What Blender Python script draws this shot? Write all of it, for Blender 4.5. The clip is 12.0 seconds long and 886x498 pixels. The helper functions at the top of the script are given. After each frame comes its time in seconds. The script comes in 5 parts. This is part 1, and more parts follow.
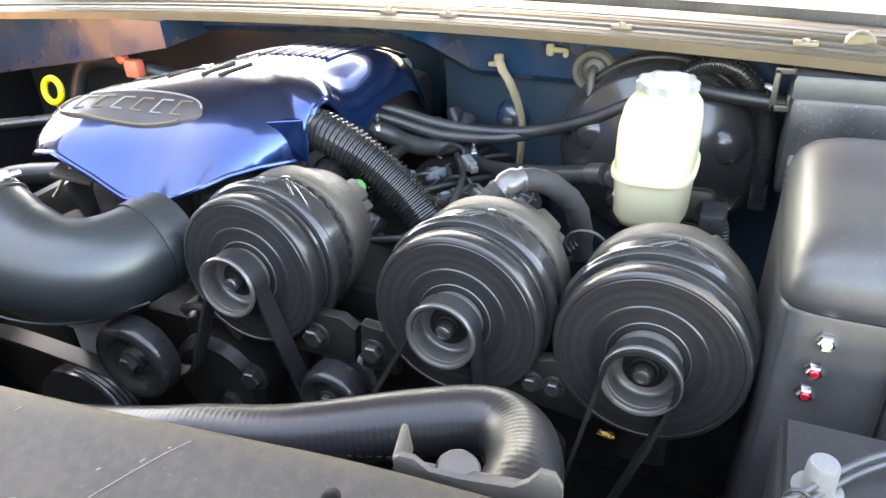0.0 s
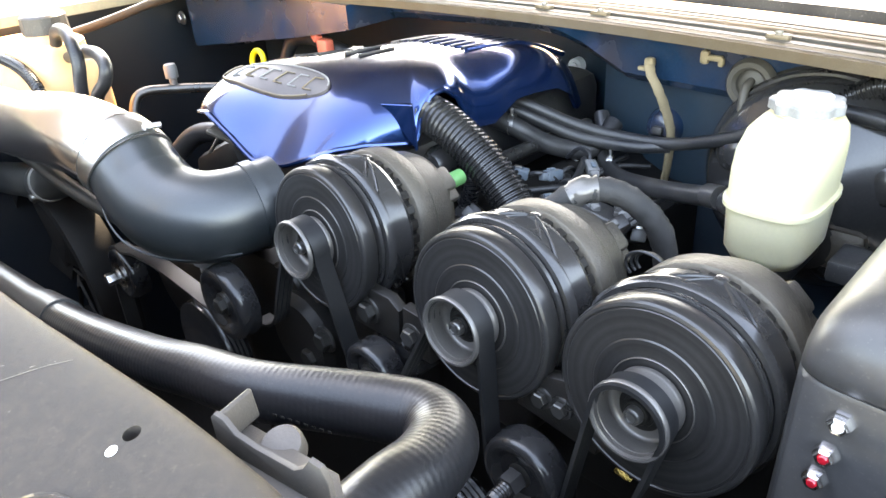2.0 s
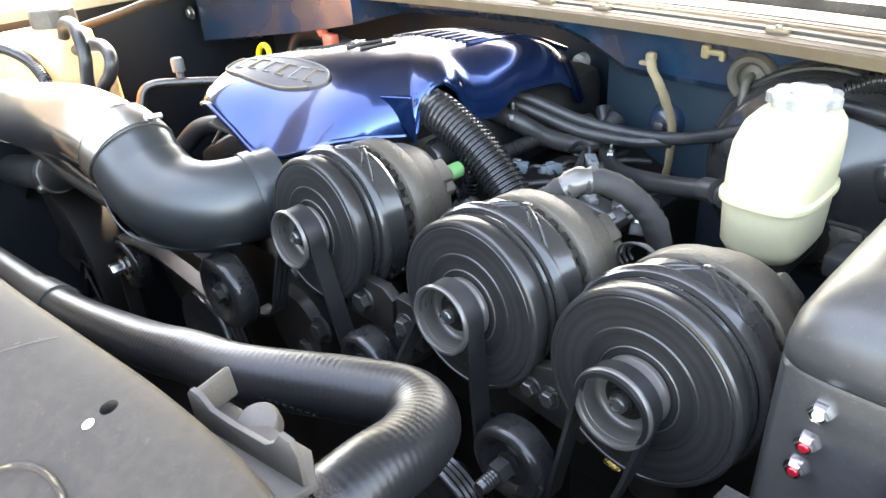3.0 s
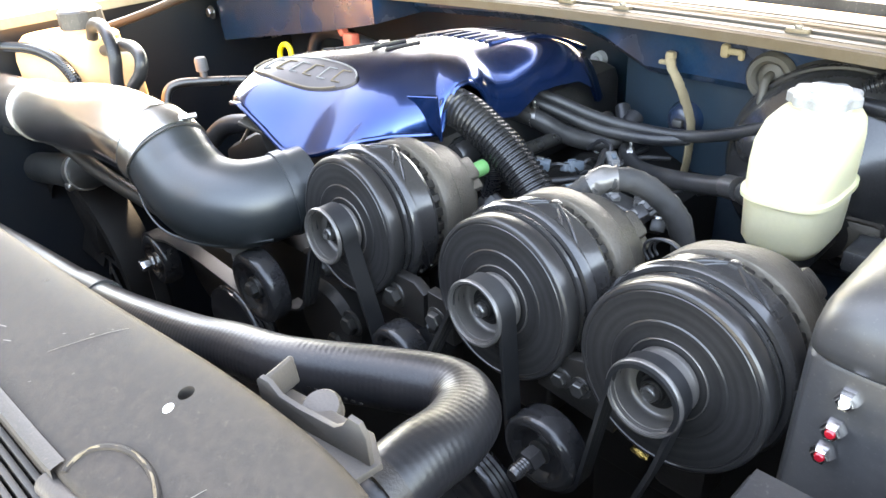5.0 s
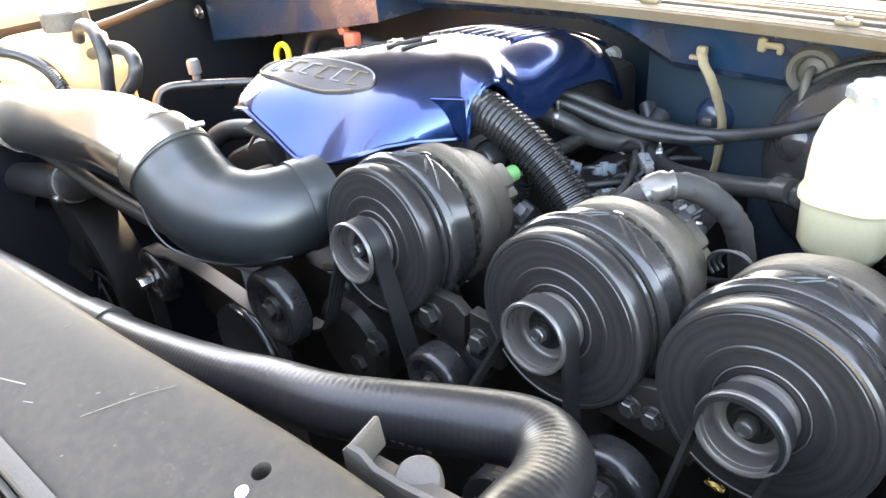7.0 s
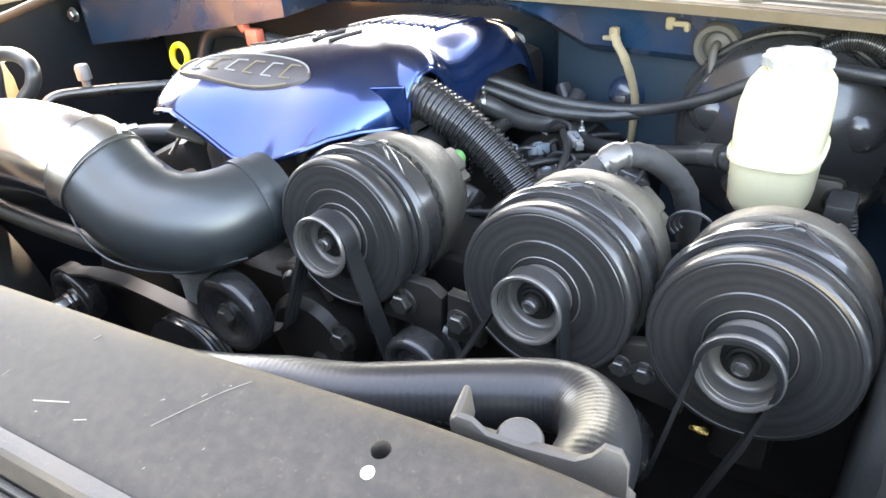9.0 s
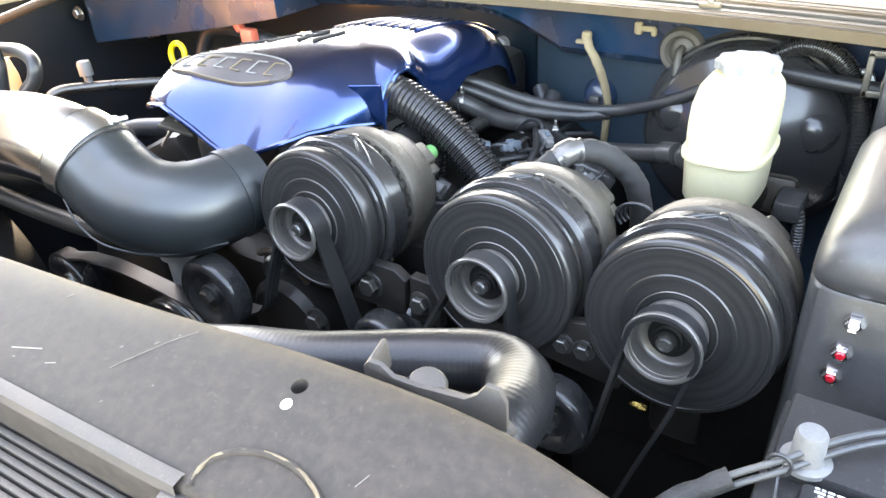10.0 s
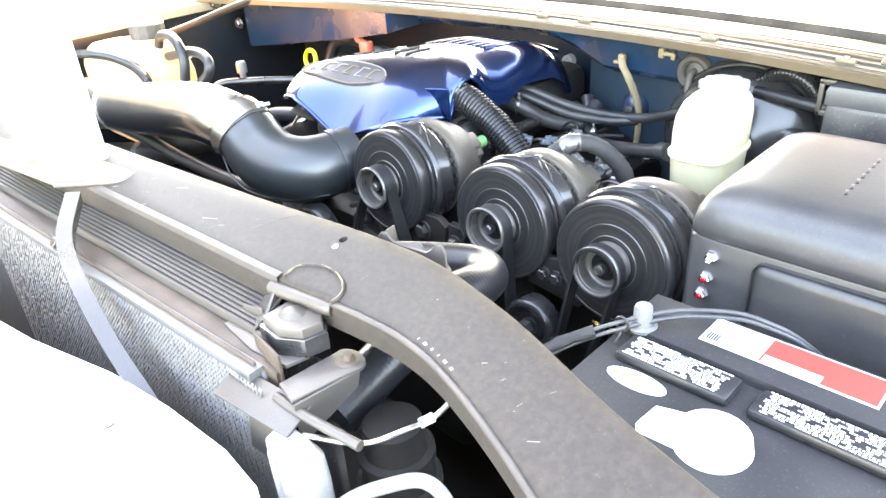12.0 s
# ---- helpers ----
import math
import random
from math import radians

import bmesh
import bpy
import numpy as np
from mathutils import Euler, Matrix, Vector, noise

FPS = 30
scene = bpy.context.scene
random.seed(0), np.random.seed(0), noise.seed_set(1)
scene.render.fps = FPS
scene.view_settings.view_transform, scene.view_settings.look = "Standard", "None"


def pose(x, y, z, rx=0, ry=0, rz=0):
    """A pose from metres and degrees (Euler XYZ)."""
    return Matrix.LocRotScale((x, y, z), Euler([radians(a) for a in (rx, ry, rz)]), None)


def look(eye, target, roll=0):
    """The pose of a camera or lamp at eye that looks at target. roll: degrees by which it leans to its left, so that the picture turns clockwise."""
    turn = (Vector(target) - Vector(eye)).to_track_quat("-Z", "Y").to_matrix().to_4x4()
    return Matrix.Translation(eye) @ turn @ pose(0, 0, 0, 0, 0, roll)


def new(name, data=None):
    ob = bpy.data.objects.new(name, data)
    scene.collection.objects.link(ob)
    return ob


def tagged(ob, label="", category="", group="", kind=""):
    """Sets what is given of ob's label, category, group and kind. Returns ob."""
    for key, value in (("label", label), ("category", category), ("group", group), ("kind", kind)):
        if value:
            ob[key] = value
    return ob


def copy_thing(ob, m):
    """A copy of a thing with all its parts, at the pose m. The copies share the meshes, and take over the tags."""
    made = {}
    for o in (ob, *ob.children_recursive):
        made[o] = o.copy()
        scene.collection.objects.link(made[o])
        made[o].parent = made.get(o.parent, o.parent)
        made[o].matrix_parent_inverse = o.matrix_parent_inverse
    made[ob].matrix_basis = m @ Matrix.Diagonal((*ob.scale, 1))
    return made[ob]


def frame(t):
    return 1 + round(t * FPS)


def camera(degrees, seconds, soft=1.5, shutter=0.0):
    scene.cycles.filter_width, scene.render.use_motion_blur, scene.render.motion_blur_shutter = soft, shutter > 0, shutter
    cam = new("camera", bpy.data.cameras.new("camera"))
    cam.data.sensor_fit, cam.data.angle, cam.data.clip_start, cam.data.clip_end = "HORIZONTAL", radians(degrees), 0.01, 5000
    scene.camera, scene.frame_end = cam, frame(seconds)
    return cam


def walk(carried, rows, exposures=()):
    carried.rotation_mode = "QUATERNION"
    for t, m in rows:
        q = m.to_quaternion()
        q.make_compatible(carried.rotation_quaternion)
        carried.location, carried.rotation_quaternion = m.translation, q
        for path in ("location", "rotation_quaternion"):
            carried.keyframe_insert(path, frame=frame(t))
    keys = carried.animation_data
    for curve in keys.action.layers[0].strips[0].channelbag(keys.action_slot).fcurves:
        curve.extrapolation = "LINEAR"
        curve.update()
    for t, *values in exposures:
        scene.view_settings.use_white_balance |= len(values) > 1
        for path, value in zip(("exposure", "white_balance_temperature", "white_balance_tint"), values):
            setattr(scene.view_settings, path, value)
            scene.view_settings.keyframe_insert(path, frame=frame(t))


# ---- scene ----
cam = camera(63.2, 12.0)
PATH = [
    (0, (0.068, 0.002, 1.491), (-0.659, 1.573, 0.488), -3.0),
    (0.5, (0.108, 0.037, 1.49), (-0.765, 1.534, 0.492), -3.5),
    (1, (0.15, 0.067, 1.48), (-0.897, 1.457, 0.494), -3.5),
    (1.5, (0.178, 0.082, 1.483), (-1.013, 1.359, 0.509), -3.8),
    (2, (0.21, 0.101, 1.475), (-1.055, 1.307, 0.505), -4.3),
    (2.5, (0.229, 0.113, 1.47), (-1.049, 1.307, 0.5), -4.3),
    (3, (0.227, 0.108, 1.468), (-1.062, 1.29, 0.498), -4.3),
    (5, (0.226, 0.079, 1.481), (-1.074, 1.242, 0.501), -4.7),
    (5.5, (0.23, 0.081, 1.479), (-1.069, 1.244, 0.498), -4.7),
    (6, (0.216, 0.083, 1.478), (-1.077, 1.25, 0.495), -4.7),
    (6.5, (0.179, 0.081, 1.477), (-1.102, 1.26, 0.491), -4.8),
    (6.7, (0.164, 0.08, 1.475), (-1.11, 1.265, 0.488), -4.9),
    (8.3, (0.07, 0.054, 1.465), (-1.011, 1.4, 0.456), -4.9),
    (8.5, (0.068, 0.042, 1.465), (-0.979, 1.414, 0.454), -4.7),
    (9, (0.078, 0.016, 1.469), (-0.908, 1.427, 0.45), -4.5),
    (9.5, (0.11, 0.005, 1.473), (-0.872, 1.422, 0.459), -4.3),
    (10, (0.143, -0.002, 1.478), (-0.863, 1.4, 0.466), -4.0),
    (10.5, (0.237, -0.015, 1.507), (-0.965, 1.245, 0.523), -4.5),
    (11, (0.271, -0.037, 1.52), (-0.952, 1.204, 0.537), -4.5),
    (11.5, (0.32, -0.085, 1.533), (-0.924, 1.135, 0.551), -4.5),
    (12, (0.407, -0.164, 1.559), (-0.854, 1.045, 0.584), -4.6),
]
walk(cam, [(t, look(eye, target, roll)) for t, eye, target, roll in PATH],
     exposures=[(t, e, 9800, 14) for t, e in ((0, 4.48), (6.7, 4.61), (8.3, 4.75), (10, 4.72), (10.5, 4.52), (11.5, 4.43), (11.8, 4.72), (12, 5.05))])

# ---- world, sun ----
world = bpy.data.worlds.new("sky")
scene.world = world
world.use_nodes = True
wn = world.node_tree.nodes
sky = wn.new("ShaderNodeTexSky")
sky.sky_type, sky.sun_disc = "NISHITA", False
sky.sun_elevation, sky.sun_rotation = radians(47), radians(-36)
world.node_tree.links.new(sky.outputs[0], wn["Background"].inputs[0])
wn["Background"].inputs[1].default_value = 0.18
sun = new("sun", bpy.data.lights.new("sun", "SUN"))
sun.data.energy, sun.data.angle, sun.data.color = 2.6, radians(1), (1, 0.94, 0.86)
sun.matrix_world = look((-4.0, 5.5, 7.3), (0.0, 0.0, 0.0))


# ---- materials ----
def material(name, color, rough=0.5, metal=0.0, dust=0.0, dust_color=(0.32, 0.29, 0.25), scale=30.0, bump=0.0, coat=0.0, vary=0.25, trans=0.0, sss=0.0, specks=0.0, rings=False, gloss=0.5, settle=0.0):
    """A painted, moulded or cast surface with grain, blotches and dust that settles on it."""
    m = bpy.data.materials.new(name)
    m.use_nodes = True
    n, l = m.node_tree.nodes, m.node_tree.links
    b = n["Principled BSDF"]
    co = n.new("ShaderNodeTexCoord")
    big, fine = n.new("ShaderNodeTexNoise"), n.new("ShaderNodeTexNoise")
    big.inputs["Scale"].default_value, big.inputs["Detail"].default_value = scale * 0.5, 6
    fine.inputs["Scale"].default_value, fine.inputs["Detail"].default_value = scale * 14, 5
    l.new(co.outputs["Object"], big.inputs["Vector"]), l.new(co.outputs["Object"], fine.inputs["Vector"])
    shade = n.new("ShaderNodeMixRGB")
    shade.blend_type = "MIX"
    c = Vector(color)
    shade.inputs[1].default_value = (*(c * (1 - vary)), 1)
    shade.inputs[2].default_value = (*[min(1, v * (1 + vary)) for v in c], 1)
    l.new(fine.outputs[0], shade.inputs[0])
    out = shade
    if dust > 0:
        ramp = n.new("ShaderNodeValToRGB")
        ramp.color_ramp.elements[0].position, ramp.color_ramp.elements[1].position = 0.38, 0.72
        ramp.color_ramp.elements[1].color = (dust, dust, dust, 1)
        l.new(big.outputs[0], ramp.inputs[0])
        mix = n.new("ShaderNodeMixRGB")
        mix.inputs[2].default_value = (*dust_color, 1)
        l.new(ramp.outputs[0], mix.inputs[0]), l.new(shade.outputs[0], mix.inputs[1])
        out = mix
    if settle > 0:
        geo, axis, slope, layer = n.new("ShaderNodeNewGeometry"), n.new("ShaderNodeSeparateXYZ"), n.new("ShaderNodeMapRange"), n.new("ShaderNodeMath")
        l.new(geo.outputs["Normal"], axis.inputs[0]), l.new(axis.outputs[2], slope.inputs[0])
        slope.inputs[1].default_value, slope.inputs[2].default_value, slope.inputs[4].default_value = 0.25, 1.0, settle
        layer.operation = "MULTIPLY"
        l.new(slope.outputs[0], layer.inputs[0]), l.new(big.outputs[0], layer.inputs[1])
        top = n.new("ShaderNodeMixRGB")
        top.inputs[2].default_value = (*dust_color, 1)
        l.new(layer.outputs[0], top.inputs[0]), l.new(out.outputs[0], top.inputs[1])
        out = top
    if specks > 0:
        spot = n.new("ShaderNodeTexNoise")
        spot.inputs["Scale"].default_value, spot.inputs["Detail"].default_value = 420, 3
        l.new(co.outputs["Object"], spot.inputs["Vector"])
        cutoff = n.new("ShaderNodeValToRGB")
        cutoff.color_ramp.elements[0].position, cutoff.color_ramp.elements[1].position = 0.62, 0.74
        cutoff.color_ramp.elements[1].color = (specks, specks, specks, 1)
        l.new(spot.outputs[0], cutoff.inputs[0])
        flecks = n.new("ShaderNodeMixRGB")
        flecks.inputs[2].default_value = (*dust_color, 1)
        l.new(cutoff.outputs[0], flecks.inputs[0]), l.new(out.outputs[0], flecks.inputs[1])
        out = flecks
    if rings:
        sep, flat, size = n.new("ShaderNodeSeparateXYZ"), n.new("ShaderNodeCombineXYZ"), n.new("ShaderNodeVectorMath")
        l.new(co.outputs["Object"], sep.inputs[0])
        l.new(sep.outputs[0], flat.inputs[0]), l.new(sep.outputs[2], flat.inputs[2])
        size.operation = "LENGTH"
        l.new(flat.outputs[0], size.inputs[0])
        turned = n.new("ShaderNodeTexNoise")
        turned.noise_dimensions = "1D"
        turned.inputs["Scale"].default_value, turned.inputs["Detail"].default_value = 130, 3
        l.new(size.outputs["Value"], turned.inputs["W"])
        band = n.new("ShaderNodeMixRGB")
        band.blend_type = "MULTIPLY"
        band.inputs[0].default_value = 0.8
        gray = n.new("ShaderNodeMapRange")
        gray.inputs[1].default_value, gray.inputs[2].default_value, gray.inputs[3].default_value, gray.inputs[4].default_value = 0.3, 0.7, 0.72, 1.3
        l.new(turned.outputs[0], gray.inputs[0])
        l.new(out.outputs[0], band.inputs[1]), l.new(gray.outputs[0], band.inputs[2])
        out = band
    l.new(out.outputs[0], b.inputs["Base Color"])
    mr = n.new("ShaderNodeMapRange")
    mr.inputs[3].default_value, mr.inputs[4].default_value = max(0.03, rough - 0.1), min(1, rough + 0.12)
    l.new(big.outputs[0], mr.inputs[0]), l.new(mr.outputs[0], b.inputs["Roughness"])
    b.inputs["Metallic"].default_value = metal
    b.inputs["Specular IOR Level"].default_value = gloss
    b.inputs["Coat Weight"].default_value = coat
    b.inputs["Coat Roughness"].default_value = 0.08
    b.inputs["Transmission Weight"].default_value = trans
    if sss:
        b.inputs["Subsurface Weight"].default_value = sss
        b.inputs["Subsurface Radius"].default_value = (0.03, 0.025, 0.015)
    if bump:
        bp = n.new("ShaderNodeBump")
        bp.inputs["Strength"].default_value, bp.inputs["Distance"].default_value = bump, 0.00035
        l.new(fine.outputs[0], bp.inputs["Height"]), l.new(bp.outputs[0], b.inputs["Normal"])
    return m


RUBBER = material("rubber", (0.0135, 0.0142, 0.016), 0.38, dust=0.07, bump=0.2, specks=0.12, gloss=0.45)
HOSE = material("hose rubber", (0.009, 0.0098, 0.0115), 0.33, dust=0.10, dust_color=(0.08, 0.05, 0.04), scale=18, bump=0.5, specks=0.15, gloss=0.4)
ELBOW = material("smooth moulded rubber", (0.014, 0.0180, 0.020), 0.36, dust=0.06, dust_color=(0.05, 0.045, 0.04), scale=26, bump=0.15, specks=0.14, gloss=0.8)
BELT = material("belt rubber", (0.009, 0.0094, 0.0105), 0.45, dust=0.05, bump=0.3)
PLASTIC = material("black plastic", (0.024, 0.024, 0.0255), 0.32, dust=0.12, bump=0.35, specks=0.25)
BOXPLASTIC = material("dusty black plastic", (0.030, 0.030, 0.0315), 0.38, dust=0.22, dust_color=(0.17, 0.155, 0.14), scale=14, bump=0.3, specks=0.18)
SCUFF = material("pale scuff marks", (0.16, 0.145, 0.13), 0.6, vary=0.3, scale=200)
PLATE = material("scuffed black plastic", (0.027, 0.0235, 0.021), 0.58, dust=0.32, dust_color=(0.085, 0.066, 0.054), scale=340, bump=0.6, specks=0.38, gloss=0.22, vary=0.6)
BLACK = material("satin black paint", (0.024, 0.0235, 0.0238), 0.21, coat=0.3, dust=0.06, dust_color=(0.08, 0.066, 0.056), scale=24, bump=0.25, specks=0.2)
DISC = material("spun black disc", (0.060, 0.058, 0.058), 0.3, metal=0.7, dust=0.12, dust_color=(0.04, 0.034, 0.032), scale=14, bump=0.1, rings=True, vary=0.12)
CAST = material("dusty cast aluminium", (0.084, 0.075, 0.064), 0.42, metal=0.4, dust=0.5, dust_color=(0.15, 0.122, 0.092), scale=24, bump=2.0, specks=0.5)
DARKCAST = material("grimy dark casting", (0.015, 0.0138, 0.013), 0.36, metal=0.2, dust=0.35, dust_color=(0.040, 0.031, 0.025), scale=40, bump=1.0)
ALU = material("polished aluminium", (0.72, 0.70, 0.70), 0.2, metal=1.0, dust=0.12, scale=16, bump=0.15, vary=0.1)
STEEL = material("zinc steel", (0.5, 0.49, 0.47), 0.3, metal=1.0, dust=0.2, scale=60, bump=0.3)
DARKSTEEL = material("blackened steel", (0.085, 0.083, 0.08), 0.3, metal=0.8, dust=0.1, scale=60, bump=0.3)
PULLEY = material("grey pulley steel", (0.125, 0.118, 0.112), 0.32, metal=0.55, dust=0.25, dust_color=(0.2, 0.17, 0.145), scale=60, bump=0.2)
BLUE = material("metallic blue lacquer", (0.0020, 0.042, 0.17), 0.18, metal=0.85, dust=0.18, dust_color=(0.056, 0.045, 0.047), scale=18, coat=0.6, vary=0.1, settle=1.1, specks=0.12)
BODY = material("dull dark blue body paint", (0.005, 0.023, 0.052), 0.25, dust=0.8, dust_color=(0.050, 0.038, 0.037), scale=20, coat=0.3, bump=0.2, specks=0.3)
CREAM = material("translucent cream plastic", (0.69, 0.62, 0.39), 0.32, scale=20, vary=0.04, sss=0.35)
FLUID = material("cream plastic with fluid behind", (0.60, 0.54, 0.36), 0.3, scale=20, vary=0.06, sss=0.3)
TANK = material("yellowed translucent plastic", (0.85, 0.48, 0.22), 0.35, dust=0.12, scale=10, vary=0.08, sss=0.5)
GREY = material("grey plastic", (0.14, 0.14, 0.14), 0.45, dust=0.15, bump=0.2)
WHITE = material("white paint", (0.82, 0.82, 0.8), 0.4, vary=0.04)
RED = material("red plastic", (0.55, 0.05, 0.04), 0.35, vary=0.1)
YELLOW = material("yellow plastic", (0.75, 0.55, 0.02), 0.4, vary=0.1)
ORANGE = material("faded red plastic", (0.7, 0.14, 0.08), 0.45, vary=0.15)
GREEN = material("green plastic", (0.1, 0.3, 0.1), 0.45, vary=0.15)
STRAP = material("dirty tan webbing", (0.24, 0.185, 0.11), 0.8, dust=0.4, dust_color=(0.12, 0.09, 0.06), scale=50, bump=1.0)
RUBBERGREY = material("weathered grey rubber", (0.05, 0.044, 0.036), 0.55, dust=0.35, dust_color=(0.12, 0.10, 0.075), scale=40, bump=0.5)
LABEL = material("black label", (0.02, 0.02, 0.022), 0.3, vary=0.1)
PRINT = material("white print", (0.52, 0.52, 0.51), 0.5, vary=0.05)
FIN = material("condenser fins", (0.12, 0.122, 0.125), 0.45, metal=0.4, dust=0.3, dust_color=(0.16, 0.145, 0.13), scale=120, bump=0.6)
CONDUIT = material("glossy black conduit", (0.014, 0.014, 0.015), 0.2, dust=0.04, bump=0.1)
DUSTYHOSE = material("dusty hose rubber", (0.016, 0.017, 0.017), 0.42, dust=0.3, dust_color=(0.05, 0.048, 0.042), scale=24, bump=0.6)
GALV = material("dusty grey sheet steel", (0.075, 0.069, 0.064), 0.45, metal=0.4, dust=0.5, dust_color=(0.085, 0.068, 0.056), scale=50, bump=0.6, specks=0.5)
BRACKET = material("worn grey steel", (0.05, 0.045, 0.041), 0.58, metal=0.15, dust=0.45, dust_color=(0.10, 0.078, 0.063), scale=60, bump=0.4, specks=0.45)
GLASS = material("dark windscreen", (0.02, 0.022, 0.025), 0.08, coat=0.5, vary=0.1)
GROUND = material("concrete drive", (0.42, 0.40, 0.37), 0.85, dust=0.2, scale=3, bump=0.5)
# blacker than grime alone: the deep bay's shade is put into this colour
GRIME_SHADE = material("dark grime with pit shade", (0.0055, 0.0052, 0.005), 0.6, dust=0.4, dust_color=(0.014, 0.011, 0.009), scale=25, bump=1.0, gloss=0.25)
TAPE = material("cloth tape", (0.017, 0.0165, 0.0165), 0.7, dust=0.35, dust_color=(0.06, 0.054, 0.05), scale=60, bump=2.0, specks=0.4)
RUSTY = material("rusty brown casting", (0.045, 0.032, 0.024), 0.55, metal=0.2, dust=0.4, dust_color=(0.16, 0.12, 0.09), scale=50, bump=1.5, specks=0.4)
PALE = material("dusty pale metal", (0.135, 0.108, 0.072), 0.45, metal=0.4, dust=0.6, dust_color=(0.125, 0.09, 0.055), scale=40, bump=0.8, specks=0.5)
CAPGREY = material("chalky grey plastic", (0.2, 0.2, 0.198), 0.4, dust=0.3, dust_color=(0.36, 0.34, 0.32), bump=0.2)
BATTERY = material("dull black battery plastic", (0.02, 0.02, 0.0215), 0.55, dust=0.15, dust_color=(0.09, 0.082, 0.075), scale=30, bump=0.3, specks=0.35, gloss=0.25)
INNER = material("grimy blue-black inner panel", (0.005, 0.009, 0.014), 0.38, dust=0.4, dust_color=(0.020, 0.018, 0.016), scale=16, bump=0.3, specks=0.3)
RECESS = material("dark teal recessed paint", (0.0065, 0.027, 0.045), 0.35, dust=0.5, dust_color=(0.05, 0.042, 0.038), scale=8, coat=0.5, bump=0.2, specks=0.2)
COWL = material("sun-browned cowl metal", (0.10, 0.078, 0.052), 0.42, metal=0.4, dust=0.7, dust_color=(0.085, 0.058, 0.032), scale=60, bump=0.8, specks=0.5)
NUTSTEEL = material("grey nut steel", (0.2, 0.195, 0.19), 0.3, metal=0.85, dust=0.1, scale=60, bump=0.3)
BACKDROP = material("brown backdrop wall", (0.11, 0.085, 0.065), 0.9, dust=0.3, dust_color=(0.16, 0.13, 0.10), scale=3, bump=0.5)
CABLE = material("grey cable sheath", (0.035, 0.038, 0.043), 0.35, dust=0.15, scale=40, bump=0.2)
GOLD = material("gold foil", (0.42, 0.27, 0.08), 0.25, metal=0.9, vary=0.2, scale=80, bump=1.0)
LED = material("red lens", (0.4, 0.01, 0.02), 0.12, vary=0.1, coat=1.0)
CLEAR = material("clear lens", (0.8, 0.8, 0.8), 0.1, vary=0.05, coat=1.0)


# ---- mesh helpers ----
def part(name, bm, mat, parent=None, label="", smooth=40):
    """Links a bmesh as one mesh object, under a thing where one is given."""
    me = bpy.data.meshes.new(name)
    bmesh.ops.recalc_face_normals(bm, faces=bm.faces)
    bm.to_mesh(me)
    bm.free()
    if smooth:
        me.polygons.foreach_set("use_smooth", [True] * len(me.polygons))
        me.set_sharp_from_angle(angle=radians(smooth))
    me.materials.append(mat)
    ob = new(name, me)
    if parent is not None:
        ob.parent = parent
    if label:
        ob["label"] = label
    return ob


def thing(name, place, label, category, group="", kind=""):
    ob = new(name)
    ob.empty_display_size = 0.02
    ob.matrix_basis = place if isinstance(place, Matrix) else Matrix.Translation(place)
    return tagged(ob, label, category, group, kind)


def lathe(profile, n=48, start=0.0, axis="Y"):
    """A turned shape: (radius, place along the axis) from front to back."""
    bm = bmesh.new()
    rows = []
    for r, y in profile:
        if r < 1e-6:
            rows.append([bm.verts.new((0, y, 0))])
        else:
            rows.append([bm.verts.new((r * math.cos(start + 2 * math.pi * i / n), y, r * math.sin(start + 2 * math.pi * i / n))) for i in range(n)])
    for a, b in zip(rows, rows[1:]):
        for i in range(n):
            j = (i + 1) % n
            q = [a[i % len(a)], a[j % len(a)], b[j % len(b)], b[i % len(b)]]
            q = list(dict.fromkeys(q))
            if len(q) > 2:
                bm.faces.new(q)
    if axis == "Z":
        bmesh.ops.rotate(bm, verts=bm.verts, matrix=Matrix.Rotation(radians(90), 3, "X"))
    if axis == "X":
        bmesh.ops.rotate(bm, verts=bm.verts, matrix=Matrix.Rotation(radians(-90), 3, "Z"))
    return bm


def smooth_path(points, steps=8):
    p = [Vector(q) for q in points]
    p = [2 * p[0] - p[1], *p, 2 * p[-1] - p[-2]]
    out = []
    for a, b, c, d in zip(p, p[1:], p[2:], p[3:]):
        for k in range(steps):
            t = k / steps
            out.append(0.5 * (2 * b + (c - a) * t + (2 * a - 5 * b + 4 * c - d) * t * t + (3 * b - a - 3 * c + d) * t ** 3))
    out.append(p[-2])
    return out


